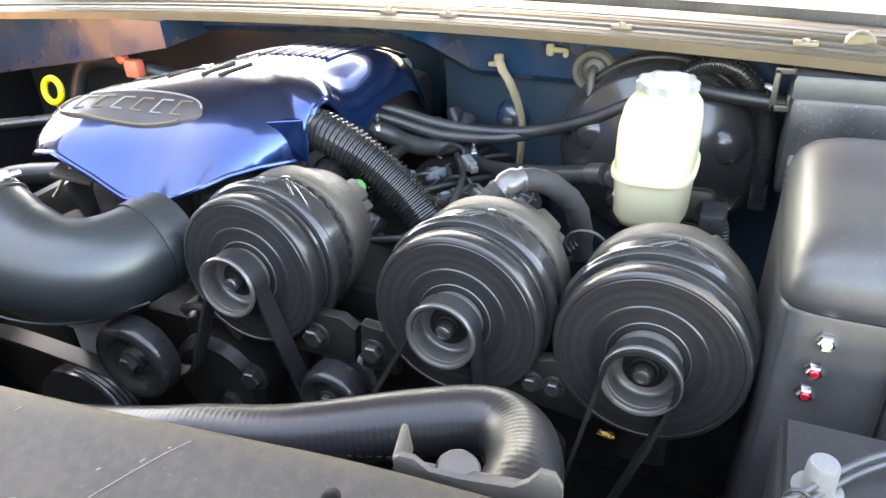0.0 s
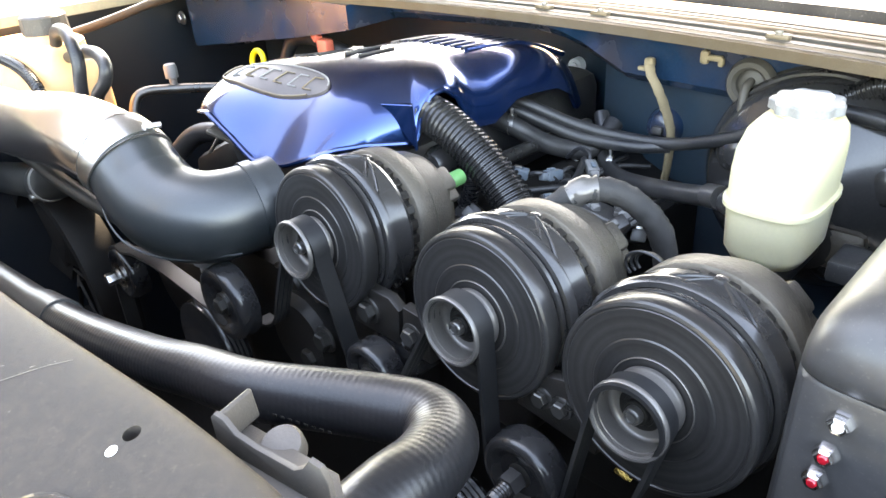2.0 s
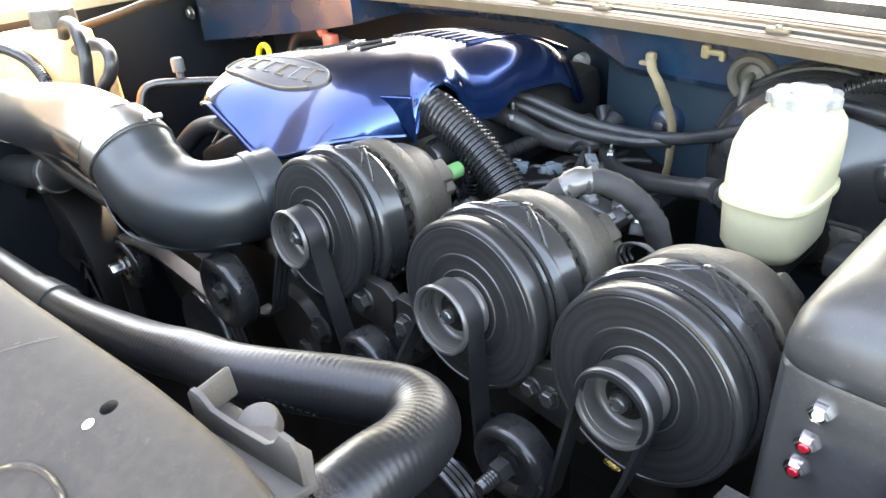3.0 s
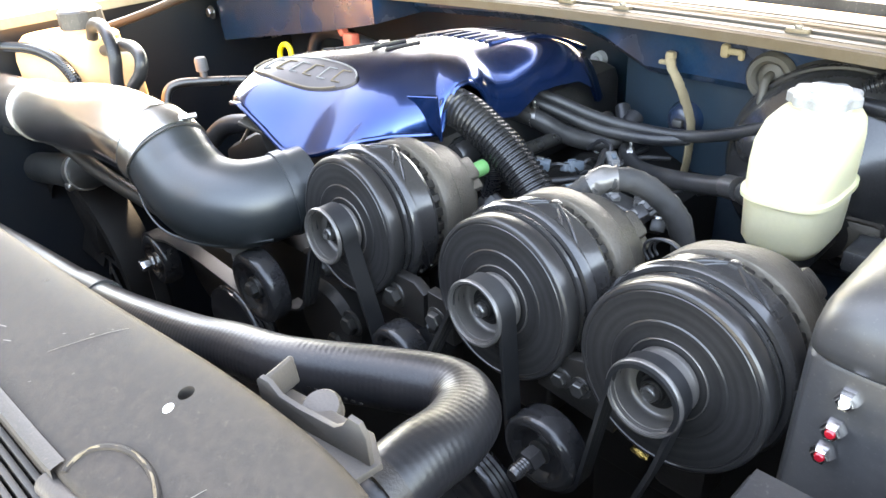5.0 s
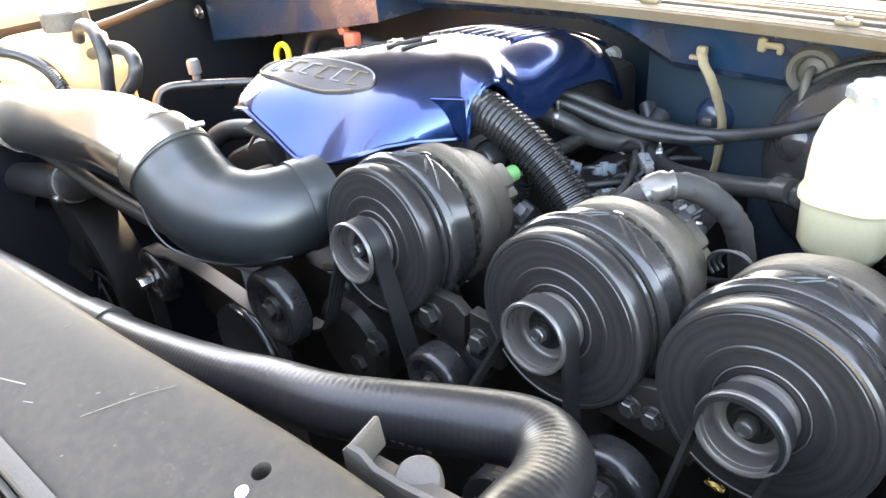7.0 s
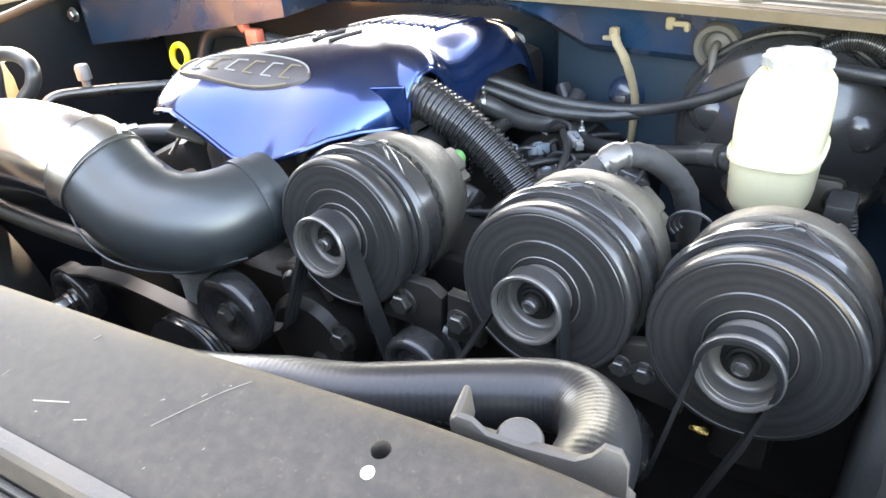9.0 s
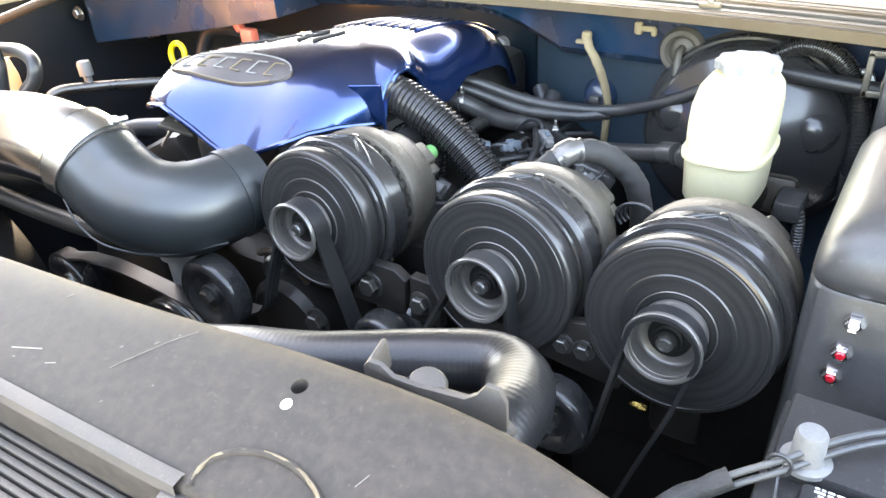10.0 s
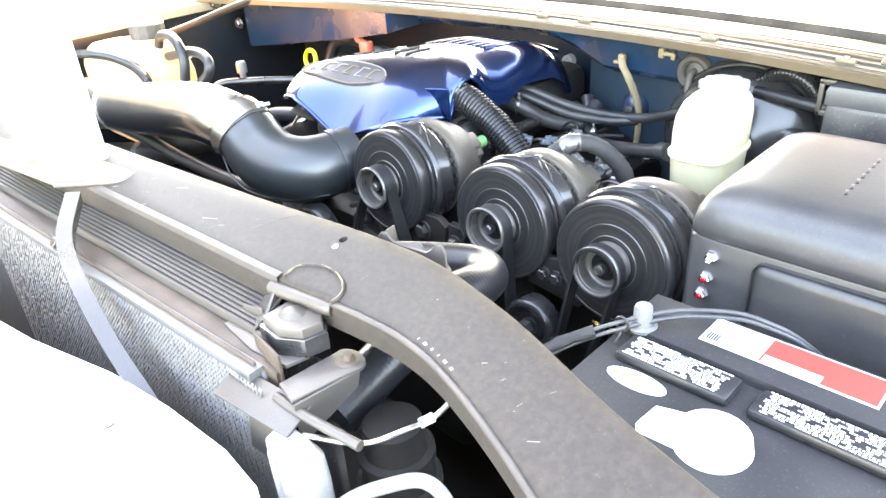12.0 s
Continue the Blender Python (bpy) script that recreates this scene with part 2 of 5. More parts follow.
def tube(points, r, n=16, steps=8, wave=0.0, pitch=0.006, cap=True, rough=0.0, flat=1.0):
    """A hose along a smooth path; wave and pitch make it corrugated."""
    path = smooth_path(points, steps)
    if wave:
        lens = [0.0]
        for a, b in zip(path, path[1:]):
            lens.append(lens[-1] + (b - a).length)
        count = int(lens[-1] / pitch * 4)
        fine, k = [], 0
        for i in range(count + 1):
            s = lens[-1] * i / count
            while k < len(lens) - 2 and lens[k + 1] < s:
                k += 1
            f = (s - lens[k]) / max(1e-9, lens[k + 1] - lens[k])
            fine.append(path[k].lerp(path[k + 1], f))
        path = fine
    bm = bmesh.new()
    rows = []
    side = None
    for i, p in enumerate(path):
        d = (path[min(i + 1, len(path) - 1)] - path[max(i - 1, 0)]).normalized()
        if side is None:
            side = d.orthogonal().normalized()
        side = (side - d * side.dot(d)).normalized()
        up = d.cross(side)
        rad = r(i / (len(path) - 1)) if callable(r) else r
        if wave:
            rad += (0, wave, wave, 0)[i % 4]
        ring = []
        for j in range(n):
            a = 2 * math.pi * j / n
            rr = rad + (rough * (noise.noise(p * 160 + Vector((a, 0, 0)))) if rough else 0)
            ring.append(bm.verts.new(p + side * math.cos(a) * rr + up * math.sin(a) * rr * flat))
        rows.append(ring)
    for a, b in zip(rows, rows[1:]):
        for j in range(n):
            bm.faces.new((a[j], a[(j + 1) % n], b[(j + 1) % n], b[j]))
    if cap:
        bm.faces.new(rows[0]), bm.faces.new(rows[-1])
    return bm


def box(size, at=(0, 0, 0), bevel=0.0, turn=(0, 0, 0), seg=2):
    bm = bmesh.new()
    bmesh.ops.create_cube(bm, size=1)
    bmesh.ops.scale(bm, verts=bm.verts, vec=size)
    if bevel:
        bmesh.ops.bevel(bm, geom=bm.edges[:], offset=bevel, segments=seg, profile=0.5, affect="EDGES")
    bmesh.ops.transform(bm, matrix=pose(*at, *turn), verts=bm.verts)
    return bm


def slab(outline, z0, z1, bevel=0.0, seg=2):
    """A plate of the given plan outline between two heights."""
    bm = bmesh.new()
    bot = [bm.verts.new((x, y, z0)) for x, y in outline]
    top = [bm.verts.new((x, y, z1)) for x, y in outline]
    bm.faces.new(top)
    bm.faces.new(bot[::-1])
    n = len(outline)
    for i in range(n):
        bm.faces.new((bot[i], bot[(i + 1) % n], top[(i + 1) % n], top[i]))
    if bevel:
        bmesh.ops.recalc_face_normals(bm, faces=bm.faces)
        bmesh.ops.bevel(bm, geom=[e for e in bm.edges if abs(e.verts[0].co.z - e.verts[1].co.z) < 1e-6 and e.verts[0].co.z > (z0 + z1) / 2], offset=bevel, segments=seg, profile=0.5, affect="EDGES")
    return bm


def moved(bm, m):
    bmesh.ops.transform(bm, matrix=m, verts=bm.verts)
    return bm


def joined(*bms):
    out = bmesh.new()
    for b in bms:
        me = bpy.data.meshes.new("piece")
        b.to_mesh(me)
        b.free()
        out.from_mesh(me)
        bpy.data.meshes.remove(me)
    return out


def lerp_table(table, x):
    return float(np.interp(x, [a for a, _ in table], [b for _, b in table]))


def hex_bolt(parent, at, r=0.008, turn=(0, 0, 0), mat=None, name="bolt"):
    """A flanged hex bolt whose head faces -y before it is turned."""
    head = lathe([(0, -0.75 * r), (0.85 * r, -0.75 * r), (r, -0.62 * r), (r, 0)], 6)
    flange = lathe([(r, -0.02 * r), (1.35 * r, 0), (1.4 * r, 0.25 * r), (0, 0.3 * r)], 20)
    return part(name, moved(joined(head, flange), pose(*at, *turn)), mat or DARKSTEEL, parent, smooth=30)


def rounded(hx, hy, e, n=48):
    return [(hx * math.copysign(abs(math.cos(t)) ** e, math.cos(t)), hy * math.copysign(abs(math.sin(t)) ** e, math.sin(t))) for t in np.linspace(0, 2 * math.pi, n + 1)[:-1]]


def loft(levels, n=48):
    """Rounded plan outlines (x, y, half widths, squareness, z) joined into one body."""
    bm = bmesh.new()
    rows = [[bm.verts.new((x + px, y + py, z)) for px, py in rounded(hx, hy, e, n)] for x, y, hx, hy, e, z in levels]
    for a, b in zip(rows, rows[1:]):
        for i in range(n):
            bm.faces.new((a[i], a[(i + 1) % n], b[(i + 1) % n], b[i]))
    bm.faces.new(rows[0]), bm.faces.new(rows[-1])
    return bm


def run(name, label, pts, r, mat=None, category="hose", n=18):
    h = thing(name, (0, 0, 0), label, category)
    part("hose", tube(pts, r, n, 10), mat or RUBBER, h)
    return h


# ---- structure ----
def cowl_y(x):
    return 0.93 - 0.075 * ((x + 0.45) / 0.65) ** 2 if abs(x + 0.45) < 0.9 else 0.79


def swept(section, xs, shift=lambda x: 0.0):
    """A section of (y, z) points drawn along x; each station moves along y by shift(x)."""
    bm = bmesh.new()
    rows = [[bm.verts.new((x, y + shift(x), z)) for y, z in section] for x in xs]
    n = len(section)
    for a, b in zip(rows, rows[1:]):
        for i in range(n):
            bm.faces.new((a[i], a[(i + 1) % n], b[(i + 1) % n], b[i]))
    bm.faces.new(rows[0]), bm.faces.new(rows[-1])
    return bm


tagged(part("ground", box((60, 60, 0.2), (0, 0, -0.1)), GROUND), "pale concrete drive in full sun", "ground", kind="structure")
# the bay's lower closure, a dark sheet added for the shade below
tagged(part("bay_floor", box((2.1, 1.6, 0.03), (-0.5, 0.65, 0.35)), GRIME_SHADE), "dark floor sheet added for the shade under the engine", "floor", kind="structure")

xs = [-1.5 + 2.2 * i / 60 for i in range(61)]
# firewall: overhanging upper bulkhead with a stepped lower edge, and the recessed wall under it
edge = [(-1.5, 1.075), (-1.40, 1.09), (-0.98, 1.18), (-0.80, 1.212), (-0.49, 1.222), (-0.42, 1.213), (-0.37, 1.19), (-0.33, 1.170), (-0.12, 1.166), (0.7, 1.12)]
upper = bmesh.new()
cols = []
for x in xs:
    lo = lerp_table(edge, x)
    cols.append([upper.verts.new((x, y, z)) for y, z in ((0.992, lo + 0.012), (0.990, lo + 0.03), (0.985, 1.235), (0.965, 1.252), (1.3, 1.252), (1.3, lo), (1.005, lo))])
for a, b in zip(cols, cols[1:]):
    for i in range(7):
        upper.faces.new((a[i], a[(i + 1) % 7], b[(i + 1) % 7], b[i]))
upper.faces.new(cols[0]), upper.faces.new(cols[-1])
tagged(part("wall_firewall", upper, BODY), "dusty dark blue painted steel firewall bulkhead", "wall", kind="structure")
lower = slab([(-1.5, 1.10), (-0.66, 1.20), (-0.47, 1.19), (-0.40, 1.06), (-0.30, 1.022), (0.7, 1.02), (0.7, 1.32), (-1.5, 1.32)], 0.36, 1.2)
tagged(part("wall_firewall_recess", lower, RECESS), "dark blue recessed firewall sheet behind the engine", "wall", kind="structure")
corner = moved(slab([(-1.40, 1.112), (-0.98, 1.178), (-0.82, 1.208), (-0.82, 1.25), (-1.40, 1.25)], -0.04, 0.09), pose(0, 0.985, 0, 90, 0, 0))
tagged(part("wall_cowl_end", corner, BODY), "rusty stained blue cowl end panel", "wall", kind="structure")

cowl = thing("cowl", (0, 0, 0), "dusty pale metal cowl lip with a rubber seal channel", "trim", kind="structure")
lip = [(0.0, 1.250), (0.0, 1.262), (0.012, 1.266), (0.02, 1.262), (0.045, 1.264), (0.052, 1.270), (0.085, 1.272), (0.092, 1.266), (0.13, 1.270), (0.13, 1.250)]
part("lip", swept(lip, xs, cowl_y), COWL, cowl)
for y0, y1, z in ((0.004, 0.007, 1.2638), (0.014, 0.022, 1.2662), (0.030, 0.033, 1.2636), (0.040, 0.049, 1.2668), (0.060, 0.063, 1.2712), (0.072, 0.074, 1.2722), (0.086, 0.094, 1.2715), (0.108, 0.112, 1.2692)):
    part("seam", swept([(y0, z - 0.006), (y0, z), (y1, z + 0.0006), (y1, z - 0.006)], xs, cowl_y), RUBBERGREY, cowl)
part("cowl_grille", swept([(0.14, 1.25), (0.14, 1.282), (0.30, 1.292), (0.42, 1.30), (0.42, 1.25)], xs, cowl_y), PLASTIC, cowl)
for x in (-0.44, -0.345, -0.10, 0.11):
    y = cowl_y(x)
    part("clip", box((0.026, 0.012, 0.007), (x, y + 0.026, 1.268), 0.002), PALE, cowl)
    part("clip_screw", moved(lathe([(0, 0), (0.004, 0), (0.0045, 0.002), (0.0045, 0.004)], 10, axis="Z"), pose(x, y + 0.026, 1.27, 0, 0, 0)), STEEL, cowl)
screen = thing("windscreen", (0, 0, 0), "dark sloping windscreen glass behind the cowl", "window", kind="structure")
part("pane", box((1.3, 0.006, 0.9), (0.45, 1.62, 1.62), turn=(-50, 0, 0)), GLASS, screen)
part("pillar", box((0.06, 0.03, 0.95), (-0.24, 1.60, 1.63), 0.01, turn=(-50, 0, 18)), WHITE, screen)

# fenders
for side, x in (("left", -1.46), ("right", 0.62)):
    f = swept([(-0.6, 0.36), (-0.6, 1.2), (-0.58, 1.235), (1.3, 1.235), (1.3, 0.36)], [x - 0.012, x + 0.012])
    tagged(part("wall_fender_" + side, f, INNER), "dark inner fender wall of the engine bay", "wall", kind="structure")
    rim = swept([(-0.6, 1.225), (-0.6, 1.245), (1.3, 1.245), (1.3, 1.225)], [x - 0.05, x - 0.045, x + 0.035, x + 0.04])
    OLIVE = material("dusty fender edge", (0.22, 0.20, 0.13), 0.55, dust=0.4, scale=12, bump=0.3)
    tagged(part("trim_fender_" + side, rim, OLIVE), "dusty fender flange along the bay", "trim", kind="structure")
    outer = swept([(-0.7, 0.5), (-0.7, 1.2), (-0.5, 1.24), (1.3, 1.25), (1.3, 0.5)], [x + (-0.3 if x < 0 else 0.06), x + (-0.055 if x < 0 else 0.3)])
    tagged(part("body_side_" + side, outer, WHITE), "white painted outer fender in sun", "car body", kind="structure")

# the raised hood, leaning over the bay from its hinges at the cowl
lid = box((1.86, 1.25, 0.03), (0, -0.625, 0), 0.01)
tagged(part("wall_hood", moved(lid, pose(-0.45, 1.10, 1.40, -62, 0, 0)), INNER), "raised dark blue hood leaning over the engine bay", "hood", kind="structure")
# an unseen dark panel added ahead of the radiator, keeping ground light out
tagged(part("wall_light_block", box((2.1, 0.03, 0.78), (-0.45, -0.14, 0.72), 0.004), GRIME_SHADE), "unseen dark panel ahead of the radiator, added to block ground light", "wall", kind="structure")
# an unseen wall beside the drive, added to darken what the cover reflects
tagged(part("wall_backdrop", box((0.2, 9.0, 6.4), (-6.0, -4.1, 3.2), 0.02), BACKDROP), "unseen brown wall beside the drive, added to darken reflections", "wall", kind="structure")

# ---- radiator support ----
REAR = [(-1.3, 0.10), (-0.46, 0.153), (-0.20, 0.174), (-0.06, 0.190), (0.03, 0.193), (0.10, 0.177), (0.15, 0.163), (0.19, 0.147), (0.243, 0.128), (0.317, 0.108), (0.45, 0.075)]
FRONT = [(-1.3, 0.04), (-0.38, 0.087), (-0.08, 0.104), (0.0, 0.112), (0.04, 0.114), (0.085, 0.111), (0.13, 0.099), (0.18, 0.080), (0.20, 0.072), (0.30, 0.025), (0.45, -0.05)]
support = thing("radiator_support", (0, 0, 0), "scuffed dusty black plastic radiator support cover", "radiator support")


def eased(table, x):
    """A table read with its corners rounded off."""
    return sum(lerp_table(table, x + d) for d in (-0.03, -0.02, -0.01, 0.0, 0.01, 0.02, 0.03)) / 7


def support_z(y, rear):
    d = rear - 0.02 - y
    return 1.262 - 0.28 * 0.004 * math.log(1 + math.exp(min(60, d / 0.004)))


bm = bmesh.new()
rows = []
N = 170
for i in range(N + 1):
    x = -1.3 + 1.72 * i / N
    r, f = eased(REAR, x), eased(FRONT, x)
    pts = [(r - 0.004, 1.235), (r, 1.250)]
    pts += [(r - 0.008 + 0.008 * math.cos(radians(q)), 1.250 + (support_z(r - 0.008, r) - 1.250) * math.sin(radians(q))) for q in (22, 45, 67, 90)]
    pts += [(r - 0.008 + (f + 0.004 - r + 0.008) * k, support_z(r - 0.008 + (f + 0.004 - r + 0.008) * k, r)) for k in (0.08, 0.16, 0.25, 0.4, 0.6, 0.8, 1.0)]
    zf = support_z(f + 0.004, r)
    pts += [(f + 0.0012, zf - 0.0022), (f, zf - 0.005), (f, zf - 0.03), (f + 0.012, zf - 0.03), (f + 0.02, 1.225), (r - 0.02, 1.235)]
    rows.append([bm.verts.new((x, y, z)) for y, z in pts])
for a, b in zip(rows, rows[1:]):
    for j in range(len(a)):
        bm.faces.new((a[j], a[(j + 1) % len(a)], b[(j + 1) % len(a)], b[j]))
bm.faces.new(rows[0]), bm.faces.new(rows[-1])
panel = part("panel", bm, PLATE, support, smooth=50)
wear = bmesh.new()
rows = []
for i in range(80):
    x = -1.3 + 1.22 * i / 79
    f, r = eased(FRONT, x), eased(REAR, x)
    z = support_z(f + 0.003, r)
    rows.append([wear.verts.new((x, f + dy, z + dz)) for dy, dz in ((0.005, 0.0016), (0.003, 0.0018), (-0.002, 0.0004), (-0.0025, -0.006), (0.0, -0.007), (0.002, -0.003))])
for a, b in zip(rows, rows[1:]):
    for j in range(6):
        wear.faces.new((a[j], a[(j + 1) % 6], b[(j + 1) % 6], b[j]))
part("front_flange", wear, BRACKET, support, "worn bare metal front flange")
cutter = part("cutter", moved(lathe([(0, -0.1), (0.0042, -0.1), (0.0042, 0.1), (0, 0.1)], 24, axis="Z"), pose(-0.063, 0.165, 1.25)), PLATE)
cut = panel.modifiers.new("hole", "BOOLEAN")
cut.object, cut.solver = cutter, "EXACT"
bpy.context.view_layer.update()
holed = bpy.data.meshes.new_from_object(panel.evaluated_get(bpy.context.evaluated_depsgraph_get()))
panel.modifiers.clear()
panel.data = holed
holed.set_sharp_from_angle(angle=radians(35))
bpy.data.objects.remove(cutter)
part("paint_spot", moved(lathe([(0, 0), (0.0026, 0), (0.0029, 0.0003), (0, 0.0004)], 20, axis="Z"), pose(-0.0620, 0.1548, support_z(0.1548, 0.19) + 0.0003, 15, 0, 0)), WHITE, support, "white paint dab")
def pad_ring(a, r, lift):
    y = 0.1135 + 0.0195 * r * math.sin(a)
    return (-0.043 + 0.034 * r * math.cos(a), y, support_z(y, 0.187) + lift)


part("bump_pad", tube([pad_ring(a, 1.0, -0.0004) for a in np.linspace(-0.35, 3.5, 40)], 0.0017, 8, 2), PLATE, support, "worn raised ring where the bump stop sits")
part("worn_rim", tube([pad_ring(a, 0.985, 0.0008) for a in np.linspace(-0.3, 1.9, 30)], 0.0007, 6, 2, rough=0.0009), PALE, support)
part("worn_rim", tube([pad_ring(a, 0.985, 0.0007) for a in np.linspace(2.2, 3.4, 16)], 0.0006, 6, 2, rough=0.0010), PALE, support)
part("rolled_edge", tube([(-0.088, 0.1005, 1.2335), (-0.07, 0.103, 1.2335), (-0.045, 0.107, 1.2335), (-0.024, 0.110, 1.2335), (-0.018, 0.1125, 1.2335)], 0.0065, 16, 6), GALV, support, "rolled edge worn to bare metal")
part("rolled_edge", tube([(x, eased(FRONT, x) - 0.0008, support_z(eased(FRONT, x) + 0.004, eased(REAR, x)) - 0.0045) for x in np.linspace(-0.014, 0.40, 40)], 0.0028, 10, 1), BRACKET, support)
scratches = random.Random(4)


def scuff(x, y, length, turn, width=0.0005):
    r = eased(REAR, x)
    pts = []
    for q in np.linspace(-0.5, 0.5, 5):
        px, py = x + length * q * math.cos(radians(turn)), y + length * q * math.sin(radians(turn))
        pts.append((px, py, support_z(py, eased(REAR, px)) + 0.00005))
    part("scratch", tube(pts, width, 4, 1, flat=0.5), SCUFF, support)


for i in range(46):
    x, a, ln = scratches.uniform(-0.6, 0.25), scratches.uniform(20, 75), 0.0012 + 0.007 * scratches.random() ** 4
    r, f = eased(REAR, x), eased(FRONT, x)
    scuff(x, r - 0.01 + (f - r + 0.02) * scratches.uniform(0.05, 0.9), ln, a, scratches.uniform(0.00015, 0.00035))
scuff(-0.150, 0.150, 0.045, 55, 0.0003), scuff(-0.22, 0.12, 0.02, 20, 0.0004), scuff(-0.30, 0.135, 0.016, 25, 0.0004)
for x in (-0.43, -0.39, -0.37, -0.365, -0.33, -0.32):
    scuff(x, 0.10 + 0.012 * math.sin(40 * x), 0.007, 35, 0.0005)
for i, w in enumerate((0.0015, 0.005, 0.003, 0.0015, 0.005, 0.004)):
    x = 0.084 + 0.0085 * i
    y = eased(FRONT, x) + 0.0045
    part("stamp", box((w * 0.8, 0.0024, 0.0003), (x, y, support_z(y, eased(REAR, x)) + 0.0001), turn=(15, 0, -20)), SCUFF, support)

# hose clip on the support
clip = thing("hose_bracket", (0, 0, 0), "black steel hose bracket with upturned tabs", "bracket")
part("strap", slab([(-0.054, 0.190), (-0.052, 0.214), (0.006, 0.222), (0.024, 0.212), (0.022, 0.190)], 1.234, 1.238, 0.001), BRACKET, clip)
wall = slab([(-0.066, -0.004), (0.026, -0.004), (0.026, 0.016), (0.022, 0.023), (0.014, 0.024), (0.008, 0.017), (0.0, 0.0125), (-0.03, 0.0125), (-0.046, 0.014), (-0.054, 0.020), (-0.062, 0.0205), (-0.066, 0.017)], -0.0014, 0.0014, 0.0006)
part("front_wall", moved(wall, pose(0.001, 0.205, 1.2385, 90, 0, 9) @ Matrix.Diagonal((0.80, 1, 1, 1))), BRACKET, clip)
part("tab", box((0.0034, 0.022, 0.017), (-0.0535, 0.2095, 1.2455), 0.0016, turn=(0, -6, 14), seg=3), BRACKET, clip)
part("nut", moved(lathe([(0, -0.006), (0.0085, -0.006), (0.0105, -0.004), (0.0108, 0.003), (0.0095, 0.0052), (0.004, 0.0062), (0, 0.0062)], 28, axis="Z"), pose(-0.030, 0.2170, 1.2335, 18, 14, 0)), GALV, clip, "chalky grey round nut")

# upper radiator hose
hose = thing("radiator_hose", (0, 0, 0), "thick black ribbed rubber radiator hose", "hose")
part("hose", tube([(-1.0, 0.230, 1.015), (-0.88, 0.231, 1.035), (-0.76, 0.233, 1.055), (-0.64, 0.235, 1.073), (-0.53, 0.236, 1.091), (-0.42, 0.239, 1.112), (-0.30, 0.253, 1.131), (-0.24, 0.265, 1.141), (-0.18, 0.278, 1.148), (-0.105, 0.315, 1.152), (-0.062, 0.332, 1.154), (-0.036, 0.322, 1.157), (-0.022, 0.295, 1.164), (-0.016, 0.262, 1.172), (-0.012, 0.225, 1.172), (-0.01, 0.16, 1.160), (-0.01, 0.09, 1.14)], lambda s: 0.0188 + 0.0044 * min(1.0, max(0.0, (s - 0.5) / 0.3)), 32, 10, wave=0.00010, pitch=0.0046), HOSE, hose)
part("clamp", tube([(-0.53, 0.236, 1.091), (-0.50, 0.237, 1.0965), (-0.47, 0.2377, 1.1025)], 0.0212, 28, 4), RUBBER, hose, "smooth black rubber collar")
part("clamp", tube([(-0.0135, 0.236, 1.174), (-0.0125, 0.224, 1.174)], 0.0245, 28, 4), DARKCAST, hose)
for i in range(10):
    x = -0.155 + 0.006 * i
    part("print_mark", box((0.003, 0.0015, 0.0004), (x, 0.2665 + 0.002 * i, 1.151), turn=(80, 0, 20)), DARKCAST, hose)

# ---- radiator and condenser, ahead of the support ----
rad = thing("radiator", (0, 0, 0), "black finned radiator tank under the support", "radiator")
for i in range(9):
    part("rib", box((0.95, 0.0034, 0.04), (-0.53, 0.088 - 0.0050 * i, 1.196 - 0.0008 * i), 0.0006, turn=(0, 0, 3)), BRACKET, rad)
part("tank", box((1.0, 0.06, 0.35), (-0.53, 0.075, 1.00)), BLACK, rad)
cond = thing("condenser", (0, 0, 0), "dusty grey condenser core with fine fins", "condenser")
part("header", joined(box((1.0, 0.020, 0.006), (-0.545, 0.036, 1.198), 0.002, turn=(0, 0, 3)), box((1.0, 0.003, 0.010), (-0.545, 0.0215, 1.199), 0.001, turn=(0, 0, 3))), RUSTY, cond)
part("core", box((0.98, 0.02, 0.83), (-0.53, 0.022, 0.785), turn=(0, 0, 3)), FIN, cond)
fr = random.Random(3)
fins = bmesh.new()
for i in range(120):
    for j in range(60):
        x, z = -0.62 + 0.005 * i, 1.196 - 0.0046 * j
        d = fr.uniform(0.0, 0.0016)
        y = 0.0105 + 0.0524 * (x + 0.53)
        v = [fins.verts.new(p) for p in ((x, y, z), (x + 0.0042, y - d, z - fr.uniform(0, 0.001)), (x + 0.0042, y - 0.002 - d, z - 0.0030), (x, y - 0.002, z - 0.0026))]
        fins.faces.new(v)
tagged(part("fin_mesh", fins, FIN, cond, smooth=0), kind="stuff")
brace = thing("front_brace", (0, 0, 0), "dark steel diagonal brace ahead of the condenser", "brace")
part("bar", tube([(-0.415, 0.060, 1.245), (-0.35, 0.020, 1.228), (-0.29, 0.003, 1.205), (-0.225, -0.005, 1.165), (-0.165, -0.006, 1.125), (-0.10, -0.008, 1.07)], 0.011, 4, 6), BLACK, brace)

hex_bolt(brace, (-0.352, 0.012, 1.229), 0.006, (-40, 0, 0), DARKSTEEL)

